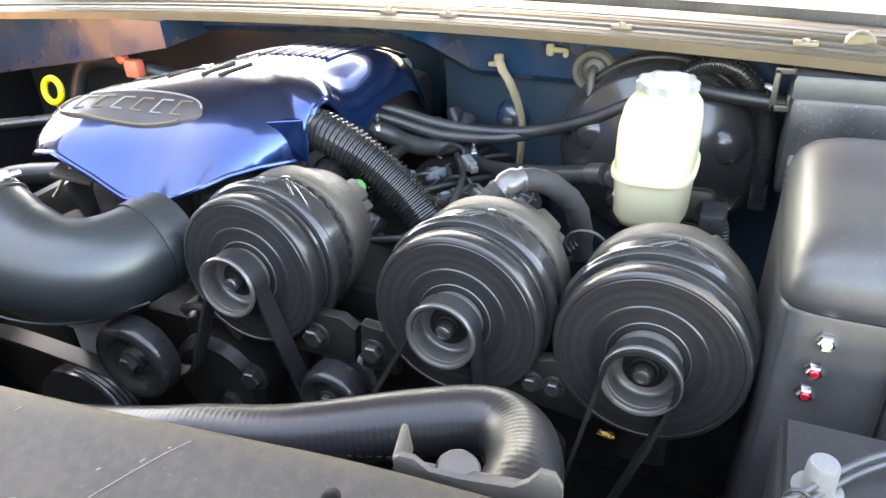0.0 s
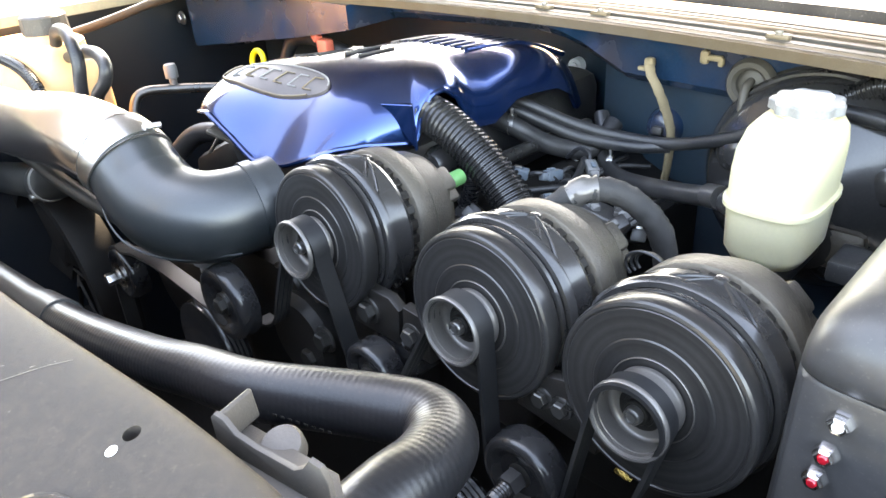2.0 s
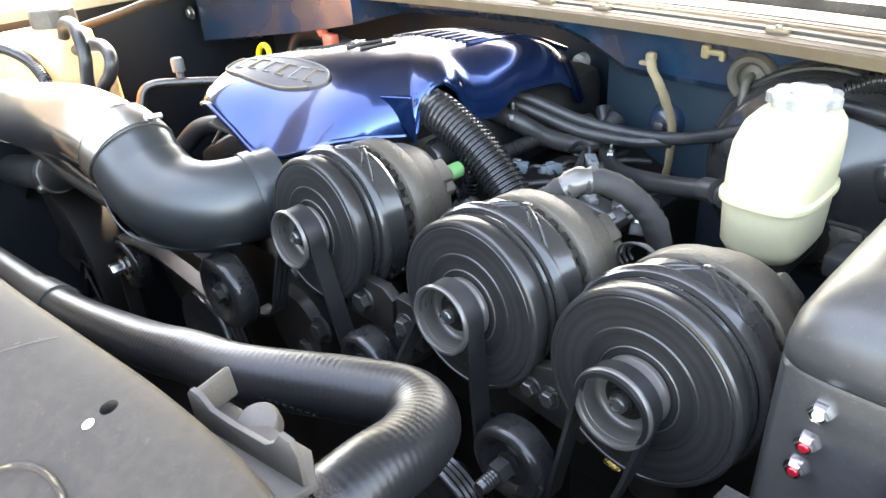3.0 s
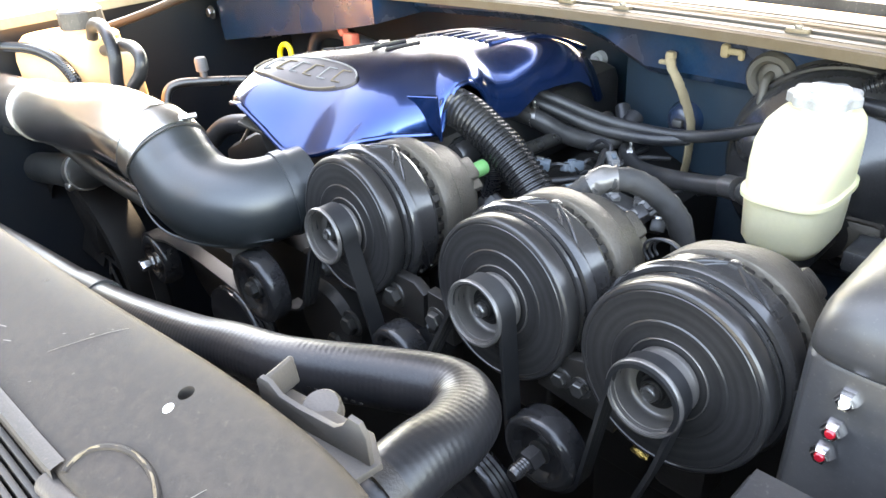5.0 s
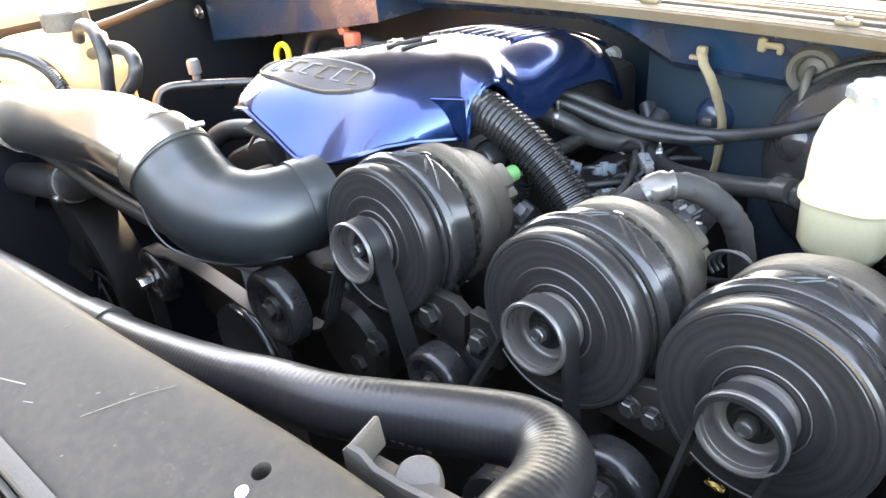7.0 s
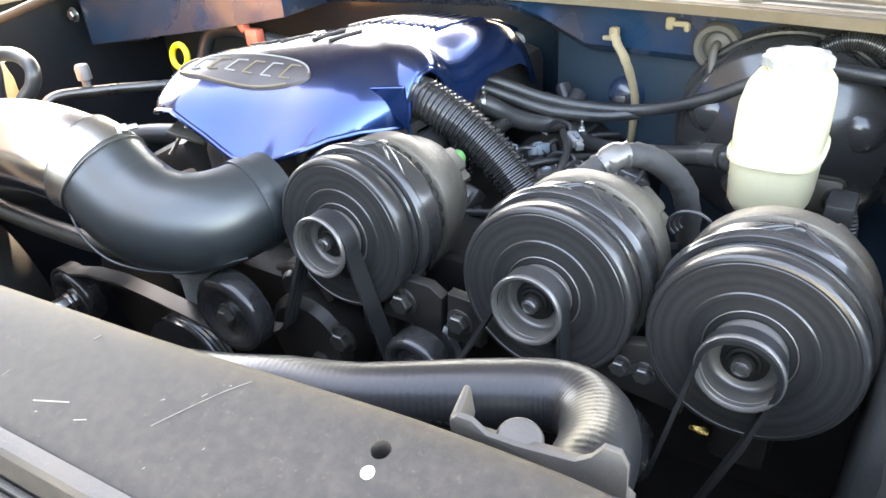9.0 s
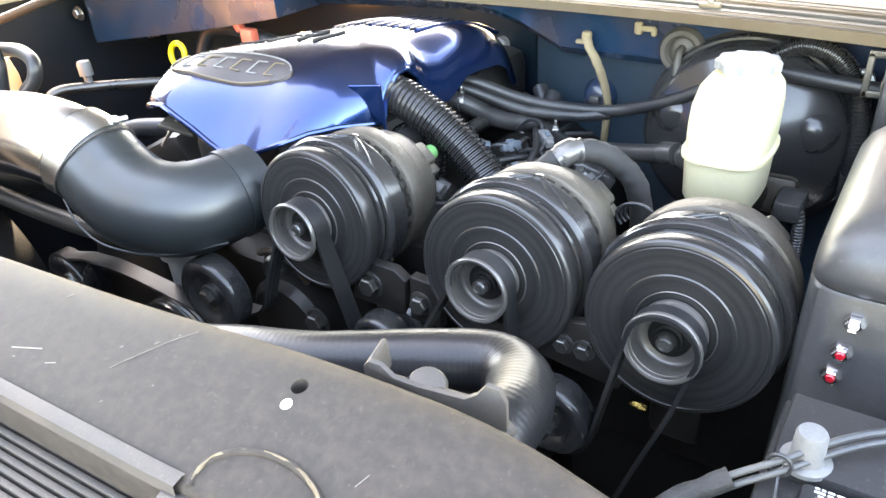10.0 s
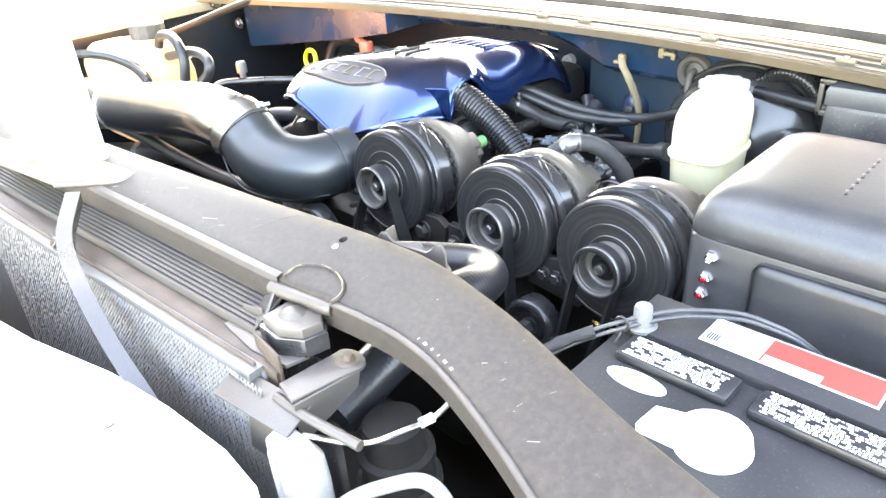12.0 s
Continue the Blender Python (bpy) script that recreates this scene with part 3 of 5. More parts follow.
mount = thing("latch_bracket", (0, 0, 0), "worn grey steel bracket with a triangular gusset", "bracket")
part("base_plate", slab([(-0.117, 0.062), (-0.114, 0.094), (-0.058, 0.101), (-0.03, 0.096), (-0.018, 0.082), (-0.022, 0.062), (-0.064, 0.056)], 1.200, 1.2035, 0.001), GALV, mount)
part("upright", moved(slab([(-0.118, 0.0), (-0.084, 0.0), (-0.084, 0.018), (-0.112, 0.012)], 0, 0.0025, 0.0006), pose(0, 0.093, 1.203, 90, 0, 5)), BRACKET, mount)
part("gusset", moved(slab([(0, 0), (0.040, 0), (0.036, 0.032)], -0.0012, 0.0012), pose(-0.066, 0.064, 1.2035, 90, 0, 112)), GALV, mount)
HEX = [(-0.064, 0.070), (-0.066, 0.098), (-0.052, 0.111), (-0.028, 0.110), (-0.013, 0.099), (-0.017, 0.080), (-0.038, 0.068)]
HX, HY = sum(p[0] for p in HEX) / 7, sum(p[1] for p in HEX) / 7
part("rubber_edge", slab([(HX + (x - HX) * 1.06, HY + (y - HY) * 1.06) for x, y in HEX], 1.2035, 1.2205, 0.0015), BLACK, mount)
part("stop_block", slab([(HX + (x - HX) * 0.92, HY + (y - HY) * 0.92) for x, y in HEX], 1.2205, 1.2295, 0.002), GALV, mount)
part("nub", moved(lathe([(0, 0.006), (0.004, 0.0055), (0.007, 0.003), (0.011, 0.001), (0.012, 0.0), (0, 0)], 20, axis="Z"), pose(-0.045, 0.090, 1.2293)), CAST, mount)
part("block_face", box((0.044, 0.003, 0.044), (-0.041, 0.0590, 1.196), 0.001, turn=(0, 0, -8)), RUSTY, mount)
flange = bmesh.new()
TOPF = [Vector(p) for p in ((-0.114, 0.100, 1.2110), (-0.086, 0.112, 1.2330), (-0.072, 0.104, 1.2330), (-0.074, 0.068, 1.2120))]
over, under = [flange.verts.new(p) for p in TOPF], [flange.verts.new(p - Vector((0, 0, 0.002))) for p in TOPF]
flange.faces.new(over), flange.faces.new(under[::-1])
for i in range(4):
    flange.faces.new((over[i], under[i], under[(i + 1) % 4], over[(i + 1) % 4]))
part("top_flange", flange, GALV, mount)
part("lower_lip", slab([(-0.066, 0.052), (-0.064, 0.0565), (-0.024, 0.0585), (-0.022, 0.052)], 1.172, 1.2005, 0.001), RUSTY, mount)
arm = thing("headlamp_bracket", (0, 0, 0), "dusty grey steel headlamp arm bolted to the support", "bracket")
part("arm", slab([(0.010 + 0.0165 * math.cos(q), 0.1005 + 0.012 * math.sin(q)) for q in np.linspace(-0.5, 2.7, 12)] + [(-0.009, 0.046), (0.016, 0.040)], 1.199, 1.2022, 0.0008), GALV, arm)
part("flange", moved(slab([(-0.030, -0.040), (0.026, -0.014), (0.030, 0.0), (-0.030, 0.0)], -0.0012, 0.0012), pose(0.0225, 0.069, 1.2000, 90, 0, 84)), GALV, arm)
part("crossbar", tube([(-0.010, 0.042, 1.191), (0.03, 0.043, 1.192), (0.084, 0.049, 1.192)], 0.0042, 12, 4), GALV, arm)
part("side_plate", box((0.040, 0.003, 0.065), (-0.027, 0.035, 1.158), 0.001, turn=(-8, 0, 4)), GALV, arm)
carrier = thing("lamp_carrier", (0.032, 0.026, 1.150), "pale dusty plastic headlamp carrier below the arm", "lamp carrier")
part("body", loft([(0, 0, 0.026, 0.012, 0.35, -0.15), (0, 0, 0.027, 0.013, 0.35, 0.0), (0, 0, 0.026, 0.012, 0.4, 0.026), (0, 0, 0.021, 0.008, 0.5, 0.032)], 40), CAPGREY, carrier)
part("rib", box((0.006, 0.006, 0.05), (-0.012, -0.013, 0.0), 0.002), CAPGREY, carrier)
run("washer_hose", "pale curved washer hose under the support", [(0.055, 0.008, 1.10), (0.078, 0.030, 1.145), (0.100, 0.060, 1.156), (0.118, 0.078, 1.156), (0.134, 0.084, 1.135), (0.140, 0.086, 1.08)], 0.0055, CAPGREY)
part("pin_boss", moved(lathe([(0, 0.006), (0.004, 0.006), (0.005, 0.004), (0.0052, 0.001), (0.010, 0.0008), (0.011, 0), (0, 0)], 20, axis="Z"), pose(0.011, 0.100, 1.2022)), RUSTY, arm, "rusty pin head")
part("loop", tube([(-0.060, 0.046, 1.165), (-0.060, 0.048, 1.184), (-0.052, 0.052, 1.193), (-0.042, 0.052, 1.191), (-0.038, 0.048, 1.180), (-0.038, 0.046, 1.165)], 0.0045, 10, 6), GALV, arm)
part("foot", joined(box((0.052, 0.004, 0.03), (-0.030, 0.036, 1.174), 0.001, turn=(35, 0, 6)), box((0.09, 0.03, 0.003), (-0.02, 0.034, 1.187), 0.001, turn=(20, 0, 6))), GALV, arm)
horn = thing("lamp_housing", (0, 0, 0), "round dark grey lamp housing under the support", "lamp housing")
part("barrel", moved(lathe([(0, -0.75), (0.030, -0.75), (0.034, -0.055), (0.037, -0.052), (0.037, -0.044), (0.032, -0.042), (0.030, -0.020), (0.033, -0.018), (0.033, -0.012), (0.027, -0.010), (0.025, 0.016), (0, 0.018)], 32, axis="Z"), pose(0.050, 0.106, 1.138)), GRIME_SHADE, horn)
ear = part("ear", moved(lathe([(0.004, 0), (0.009, 0), (0.009, 0.006), (0.004, 0.006)], 20, axis="Z"), pose(0.084, 0.090, 1.090)), PLASTIC, horn)
part("ear_web", box((0.020, 0.010, 0.005), (0.076, 0.094, 1.093), 0.001, turn=(0, 0, -25)), PLASTIC, ear)

rod = thing("release_cable", (0, 0, 0), "thin grey cable with a white sleeve", "cable")
part("cable", tube([(0.040, 0.030, 1.19), (0.065, 0.063, 1.172), (0.078, 0.095, 1.170), (0.087, 0.123, 1.172), (0.10, 0.15, 1.20)], 0.0022, 8, 6), STEEL, rod)
part("sleeve", tube([(0.082, 0.108, 1.170), (0.086, 0.119, 1.1715)], 0.004, 8, 3), WHITE, rod)

panel2 = thing("grille_header", (0, 0, 0), "white painted grille header panel in sun", "body panel")
part("panel", slab([(-1.3, -0.5), (0.3, -0.5), (0.12, -0.12), (0.03, -0.03), (0.013, -0.002), (-0.038, 0.003), (-0.123, -0.002), (-0.212, -0.014), (-0.333, -0.044), (-1.3, -0.20)], 1.12, 1.15, 0.006), WHITE, panel2)
part("hole", moved(lathe([(0, 0), (0.006, 0), (0.006, 0.001), (0, 0.001)], 16, axis="Z"), pose(-0.14, -0.05, 1.151)), LABEL, panel2)
flap = thing("side_bracket", (0, 0, 0), "sunlit bare metal bracket on the radiator support", "bracket")
part("plate", slab([(-0.66, 0.03), (-0.46, 0.055), (-0.40, 0.105), (-0.395, 0.125), (-0.43, 0.14), (-0.66, 0.135)], 1.250, 1.258, 0.002), PALE, flap)
part("curl", tube([(-0.46, 0.058, 1.250), (-0.40, 0.105, 1.252), (-0.393, 0.125, 1.254)], 0.005, 10, 5), CAST, flap)
post = thing("white_upright", (-0.462, 0.106, 1.258), "white sunlit upright panel standing on the bracket", "panel")
part("panel", box((0.105, 0.006, 0.6), (-0.045, -0.012, 0.30), 0.002, turn=(0, 0, 36)), WHITE, post)
part("edge_fold", box((0.006, 0.016, 0.6), (-0.084, -0.045, 0.30), 0.002, turn=(0, 0, 36)), WHITE, post)


# ---- alternators ----
def alternator(place):
    a = thing("alternator", place, "black alternator with a large fan disc and grooved pulley", "alternator", "alternators on the engine front")
    part("pulley", lathe([(0.006, 0.0225), (0.0235, 0.0225), (0.0255, 0.0210), (0.0262, 0.0185), (0.0270, 0.0018), (0.0280, 0.0012), (0.0284, 0.0), (0.0302, -0.0002), (0.0312, 0.0012), (0.0312, 0.0035), (0.0280, 0.005), (0.0262, 0.006), (0.0262, 0.027), (0.0268, 0.028), (0.0272, 0.0295), (0.0272, 0.032), (0.012, 0.034)], 56), PULLEY, a, "grey steel pulley")
    part("hub", lathe([(0.006, 0.0125), (0.0088, 0.0125), (0.0096, 0.0135), (0.0100, 0.0158), (0.0122, 0.0165), (0.0127, 0.0180), (0.0168, 0.0195), (0.0172, 0.0235), (0.005, 0.0235)], 36), GRIME_SHADE, a)
    part("nut", joined(lathe([(0, 0.0070), (0.0058, 0.0070), (0.0068, 0.0082), (0.0070, 0.0125), (0.0086, 0.0130), (0.0088, 0.0142), (0, 0.0145)], 12), lathe([(0.0030, 0.0072), (0.0034, 0.0048), (0.0044, 0.0048), (0.0047, 0.0072)], 20), lathe([(0, 0.006), (0.003, 0.006), (0.003, 0.008)], 16)), NUTSTEEL, a)
    part("fan_disc", lathe([(0.012, 0.0335), (0.0335, 0.0335), (0.0345, 0.0326), (0.038, 0.0324), (0.0470, 0.0322), (0.0482, 0.0330), (0.0500, 0.0328), (0.0680, 0.0316), (0.0705, 0.0316), (0.0712, 0.0323), (0.0720, 0.0323), (0.0728, 0.0314), (0.0752, 0.0320), (0.0768, 0.0334), (0.0776, 0.0360), (0.0776, 0.0465), (0.0768, 0.0485), (0.070, 0.0492), (0.03, 0.050)], 96), DISC, a, "round spun black fan disc", 22)
    part("bright_ring", lathe([(0.0326, 0.0325), (0.0331, 0.0320), (0.0337, 0.0325), (0.0337, 0.0336), (0.0326, 0.0336)], 64), PULLEY, a, "bright worn ring round the pulley")
    part("backing_disc", lathe([(0.03, 0.054), (0.0725, 0.054), (0.0752, 0.0552), (0.0758, 0.058), (0.0750, 0.0605), (0.068, 0.0615), (0.03, 0.0615)], 96), BLACK, a, smooth=25)
    part("front_housing", lathe([(0.03, 0.065), (0.0715, 0.065), (0.0742, 0.0665), (0.0752, 0.070), (0.0772, 0.082), (0.0785, 0.0925), (0.0770, 0.0965), (0.03, 0.098)], 96), BLACK, a, smooth=25)
    for k, ang in enumerate((82, 202, 322)):
        for s in (-1, 1):
            for far, y1, rr in ((44, 0.0675, 0.0017), (24, 0.068, 0.0013)):
                pts = []
                for q in range(6):
                    th = radians(ang + s * far * q / 5)
                    rad = 0.0790 - 0.0040 * q / 5
                    pts.append((rad * math.cos(th), 0.094 - (0.094 - y1) * q / 5, rad * math.sin(th)))
                part("rib", tube(pts, rr, 8, 3), BLACK, a)
        th = radians(ang)
        part("lug", moved(box((0.010, 0.012, 0.006), bevel=0.0028), pose(0.0775 * math.cos(th), 0.094, 0.0775 * math.sin(th), 0, 90 - ang, 0)), BLACK, a)
        if k:
            hex_bolt(a, (0.0785 * math.cos(th), 0.082, 0.0785 * math.sin(th)), 0.0026)
    part("stator", lathe([(0.03, 0.096), (0.068, 0.096), (0.068, 0.114), (0.03, 0.114)], 48), GRIME_SHADE, a)
    for i in range(28):
        th = 2 * math.pi * i / 28
        part("fin", moved(box((0.0095, 0.018, 0.006), bevel=0.0012, seg=1), pose(0.0695 * math.cos(th), 0.104, 0.0695 * math.sin(th), 0, 90 - math.degrees(th), 0)), DARKCAST, a)
    part("rear_housing", lathe([(0.03, 0.109), (0.0735, 0.109), (0.0765, 0.1105), (0.0775, 0.114), (0.0770, 0.132), (0.0755, 0.1345), (0.0735, 0.136), (0.0690, 0.1365), (0.0660, 0.139), (0.0635, 0.165), (0.058, 0.177), (0.046, 0.184), (0, 0.184)], 56), CAST, a, "dusty cast grey rear housing")
    part("terminal_boss", moved(joined(box((0.030, 0.05, 0.022), (0, 0, 0), 0.006, turn=(0, 42, 0)), box((0.018, 0.03, 0.012), (0.012, 0.008, -0.012), 0.003, turn=(0, 42, 0)), lathe([(0, -0.03), (0.006, -0.03), (0.007, -0.02), (0.007, 0.0)], 16)), pose(0.036, 0.164, 0.034)), CAST, a)
    part("lower_bracket", joined(box((0.05, 0.06, 0.09), (0.0, 0.11, -0.105), 0.01), box((0.09, 0.03, 0.03), (0.0, 0.1, -0.085), 0.008)), DARKCAST, a)
    part("lower_ring", lathe([(0.076, 0.060), (0.080, 0.060), (0.083, 0.064), (0.083, 0.068), (0.076, 0.070)], 56), BLACK, a)
    return a


ALT_X = (-0.3550, -0.1395, 0.0235)
ALT_Z = (1.1325, 1.1290, 1.1255)
first = alternator(pose(ALT_X[0], 0.430, ALT_Z[0], -4.5, 0, 0))
copy_thing(first, pose(ALT_X[1], 0.433, ALT_Z[1], -4.5, 0, 0))
copy_thing(first, pose(ALT_X[2], 0.438, ALT_Z[2], -4.5, 0, 0))


# ---- belt, idlers ----
def idler(place, r, label, long_bolt=0.0, plain=True):
    t = thing("idler_pulley", place, label, "pulley", "belt idlers")
    part("rim", lathe([(0.30 * r, 0.0065), (0.54 * r, 0.0065), (0.60 * r, 0.0045), (0.66 * r, 0.0018), (0.80 * r, 0.0), (0.92 * r, 0.0012), (0.98 * r, 0.004), (r, 0.008), (r, 0.024), (0.97 * r, 0.027), (0.3 * r, 0.028)], 48), CONDUIT, t)
    part("hub", lathe([(0, 0.005), (0.24 * r, 0.005), (0.32 * r, 0.007), (0.42 * r, 0.011), (0.42 * r, 0.016)], 32), DARKSTEEL if plain else CAST, t)
    if long_bolt:
        bm = lathe([(0, -long_bolt), (0.0055, -long_bolt), (0.006, -long_bolt + 0.002)] + [(0.0062 + 0.0009 * (i % 2), -long_bolt + 0.003 + 0.0016 * i) for i in range(int((long_bolt - 0.004) / 0.0016))] + [(0.0062, 0.004)], 16)
        part("threaded_stud", bm, BLACK, t)
        part("nut", lathe([(0.006, -0.012), (0.0105, -0.012), (0.011, -0.010), (0.011, 0.002), (0, 0.003)], 6), BLACK, t)
    else:
        hex_bolt(t, (0, 0.004, 0), 0.22 * r, mat=DARKSTEEL if plain else STEEL)
    return t


I1, I0, TN, PA = (-0.473, 1.036), (-0.822, 0.941), (-0.068, 1.015), (-0.262, 1.022)
idler((I1[0], 0.394, I1[1]), 0.0460, "smooth black idler pulley beside the belt")
i0 = idler((I0[0], 0.405, I0[1]), 0.042, "black idler pulley with a bright hex bolt", plain=False)
part("spacer_bolt", lathe([(0, -0.022), (0.009, -0.022), (0.010, -0.020), (0.010, -0.004), (0.016, -0.003), (0.016, 0.0), (0, 0.002)], 6), ALU, i0, "bright hex bolt head")
idler((TN[0], 0.428, TN[1]), 0.038, "black tensioner pulley with a threaded stud", long_bolt=0.03)
idler((PA[0], 0.43, PA[1]), 0.033, "small black idler pulley low on the engine")


def belt_run(pts, y=0.4465, w=0.0195, thick=0.0036):
    """A flat belt through (x, z) points, ribbed on its inner side."""
    path = [Vector((x, 0, z)) for x, z in pts]
    bm = bmesh.new()
    rows = []
    for i, p in enumerate(path):
        d = (path[min(i + 1, len(path) - 1)] - path[max(i - 1, 0)]).normalized()
        nrm = Vector((-d.z, 0, d.x))
        row = [(nrm * thick * 0.5, -w / 2), (nrm * thick * 0.5, w / 2)]
        for k in range(7):
            row.append((nrm * -thick * (0.5 if k % 2 == 0 else 0.15), w / 2 - w * k / 6))
        rows.append([bm.verts.new(p + o + Vector((0, y + q, 0))) for o, q in row])
    for a, b in zip(rows, rows[1:]):
        for j in range(len(a)):
            bm.faces.new((a[j], a[(j + 1) % len(a)], b[(j + 1) % len(a)], b[j]))
    bm.faces.new(rows[0]), bm.faces.new(rows[-1])
    return bm


def arc(c, r, a0, a1, n=9):
    n = n * 3
    return [(c[0] + r * math.cos(radians(a)), c[1] + r * math.sin(radians(a))) for a in np.linspace(a0, a1, n)]


belt = thing("serpentine_belt", (0, 0, 0), "black ribbed serpentine belt round the pulleys", "belt")
RB = 0.0277
runs = [arc(I1, 0.0470, 262, 350, 7) + arc((ALT_X[0], ALT_Z[0]), RB, 190, -12, 13) + arc(PA, 0.0355, 185, 350, 7) + arc((ALT_X[1], ALT_Z[1]), RB, 186, -4, 13) + arc(TN, 0.0405, 184, 336, 8) + arc((ALT_X[2], ALT_Z[2]), RB, 163, -22, 13) + [(0.035, 1.06), (0.012, 0.99), (-0.01, 0.92)]]
for pts in runs:
    part("belt", belt_run(pts), BELT, belt)
part("belt_back", belt_run(arc(I0, 0.0445, 185, 72, 9) + [(-0.76, 0.996), (-0.70, 1.002), (-0.64, 1.0), (-0.58, 0.996), (-0.52, 0.990), (-0.47, 0.988)], 0.420, 0.022), BELT, belt, "dusty outer face of the belt")
part("belt_drop", belt_run([(I0[0] - 0.0445, 0.94), (-0.880, 0.88), (-0.885, 0.80)], 0.420, 0.022), BELT, belt)
lowp = thing("crank_pulley", (-0.62, 0.425, 0.885), "dark grooved crank pulley low in the bay", "pulley")
part("rim", lathe([(0, 0.012), (0.03, 0.012), (0.05, 0.004), (0.072, 0.0)] + [(0.072 + 0.002 * (i % 2), 0.003 + 0.003 * i) for i in range(9)] + [(0.07, 0.03), (0, 0.03)], 48), BLACK, lowp)
lowq = thing("pump_pulley", (-0.17, 0.43, 0.885), "dark ribbed pulley below the tensioner", "pulley")
part("rim", lathe([(0, 0.012), (0.04, 0.012), (0.052, 0.002), (0.06, 0.0)] + [(0.06 + 0.002 * (i % 2), 0.003 + 0.003 * i) for i in range(9)] + [(0.058, 0.03), (0, 0.03)], 48), BLACK, lowq)

# ---- engine block and brackets behind the pulleys ----
engine = thing("engine_block", (0, 0, 0), "grimy engine block and front accessories, darkened for pit shade", "engine")
part("block", box((0.62, 0.60, 0.45), (-0.52, 0.86, 0.80), 0.03), GRIME_SHADE, engine)
part("front_cover", box((0.42, 0.10, 0.42), (-0.48, 0.56, 0.80), 0.03), GRIME_SHADE, engine)
part("head", box((0.16, 0.50, 0.12), (-0.32, 0.84, 0.99), 0.02, turn=(0, 25, 0)), GRIME_SHADE, engine)
part("head", box((0.16, 0.50, 0.12), (-0.80, 0.84, 1.03), 0.02, turn=(0, -25, 0)), DARKCAST, engine)
part("intake_manifold", box((0.26, 0.55, 0.12), (-0.58, 0.86, 1.08), 0.03), PLASTIC, engine)
part("accessory_plate", box((0.55, 0.02, 0.16), (-0.12, 0.55, 1.0), 0.006), GRIME_SHADE, engine)
part("accessory_leg", box((0.20, 0.06, 0.30), (0.0, 0.59, 0.88), 0.01), GRIME_SHADE, engine)
part("pump_body", moved(lathe([(0, 0), (0.05, 0), (0.06, 0.01), (0.06, 0.08), (0, 0.08)], 32), pose(-0.43, 0.46, 0.97)), DARKCAST, engine)
part("fan_clutch", moved(lathe([(0, 0), (0.07, 0), (0.09, 0.01), (0.09, 0.05), (0, 0.06)], 32), pose(-0.75, 0.46, 0.93)), DARKCAST, engine)
br = thing("alternator_bracket", (0, 0, 0), "dark steel alternator bracket with hex bolts", "bracket")
part("plate", moved(slab([(-0.04, -0.03), (0.03, -0.03), (0.034, 0.012), (0.02, 0.022), (-0.03, 0.022)], 0, 0.012, 0.002), pose(-0.278, 0.480, 1.074, 90, 0, 0)), DARKCAST, br)
part("plate", moved(slab([(-0.018, -0.03), (0.02, -0.03), (0.02, 0.02), (-0.014, 0.022)], 0, 0.012, 0.002), pose(-0.222, 0.478, 1.074, 90, 0, 0)), DARKCAST, br)
hex_bolt(br, (-0.289, 0.466, 1.070), 0.011)
hex_bolt(br, (-0.224, 0.465, 1.068), 0.010)
part("canister", moved(lathe([(0, 0), (0.028, 0), (0.032, 0.004), (0.032, 0.06), (0, 0.06)], 32), pose(-0.262, 0.47, 1.022)), BLACK, br)
foil = thing("foil_tag", (-0.006, 0.495, 1.010), "small crumpled gold foil tag behind the belt", "tag")
part("tag", tube([(-0.008, 0.0, 0.002), (-0.003, -0.001, 0.001), (0.002, 0.0, 0.0), (0.007, 0.001, -0.002)], 0.0026, 8, 3, rough=0.002, flat=0.4), GOLD, foil)
br2 = thing("alternator_bracket", (0, 0, 0), "dark steel bracket with two small bolts", "bracket")
part("plate", moved(slab([(-0.04, -0.02), (0.04, -0.03), (0.05, 0.012), (0.01, 0.03), (-0.03, 0.02)], 0, 0.012, 0.002), pose(-0.058, 0.480, 1.074, 90, 0, 0)), DARKCAST, br2)
for bx in (-0.070, -0.050):
    hex_bolt(br2, (bx, 0.466, 1.076), 0.0075)
for bx, bz in ((-0.375, 0.995), (-0.41, 0.955)):
    hex_bolt(engine, (bx, 0.462, bz), 0.012)
lump = random.Random(21)
pump = thing("water_pump", (0, 0, 0), "grimy brown cast water pump and brackets", "water pump")
for k in range(16):
    x, y, z = lump.uniform(-0.80, -0.40), lump.uniform(0.49, 0.56), lump.uniform(0.90, 1.065)
    if k % 3:
        bm = box((lump.uniform(0.03, 0.09), 0.05, lump.uniform(0.02, 0.05)), bevel=0.007, turn=(lump.uniform(-30, 30), lump.uniform(-50, 50), lump.uniform(-30, 30)))
    else:
        bm = lathe([(0, -0.03), (0.016, -0.03), (0.02, -0.025), (0.02, 0.0), (0.028, 0.004), (0.028, 0.02), (0, 0.02)], 20)
    part("casting", moved(bm, pose(x, y, z)), RUSTY if k % 2 else DARKCAST, pump)
for k in range(6):
    hex_bolt(pump, (lump.uniform(-0.70, -0.40), 0.475, lump.uniform(0.92, 1.05)), 0.008)
part("pipe", tube([(-0.46, 0.47, 1.06), (-0.43, 0.465, 1.072), (-0.405, 0.47, 1.06), (-0.40, 0.48, 1.03)], 0.0045, 10, 6), RUSTY, pump)
outlet = thing("water_outlet", (0, 0, 0), "grey cast water outlet under the intake", "pipe fitting")
part("neck", tube([(-0.582, 0.45, 1.12), (-0.585, 0.45, 1.06), (-0.592, 0.455, 0.99)], 0.020, 24, 6), CAPGREY, outlet)
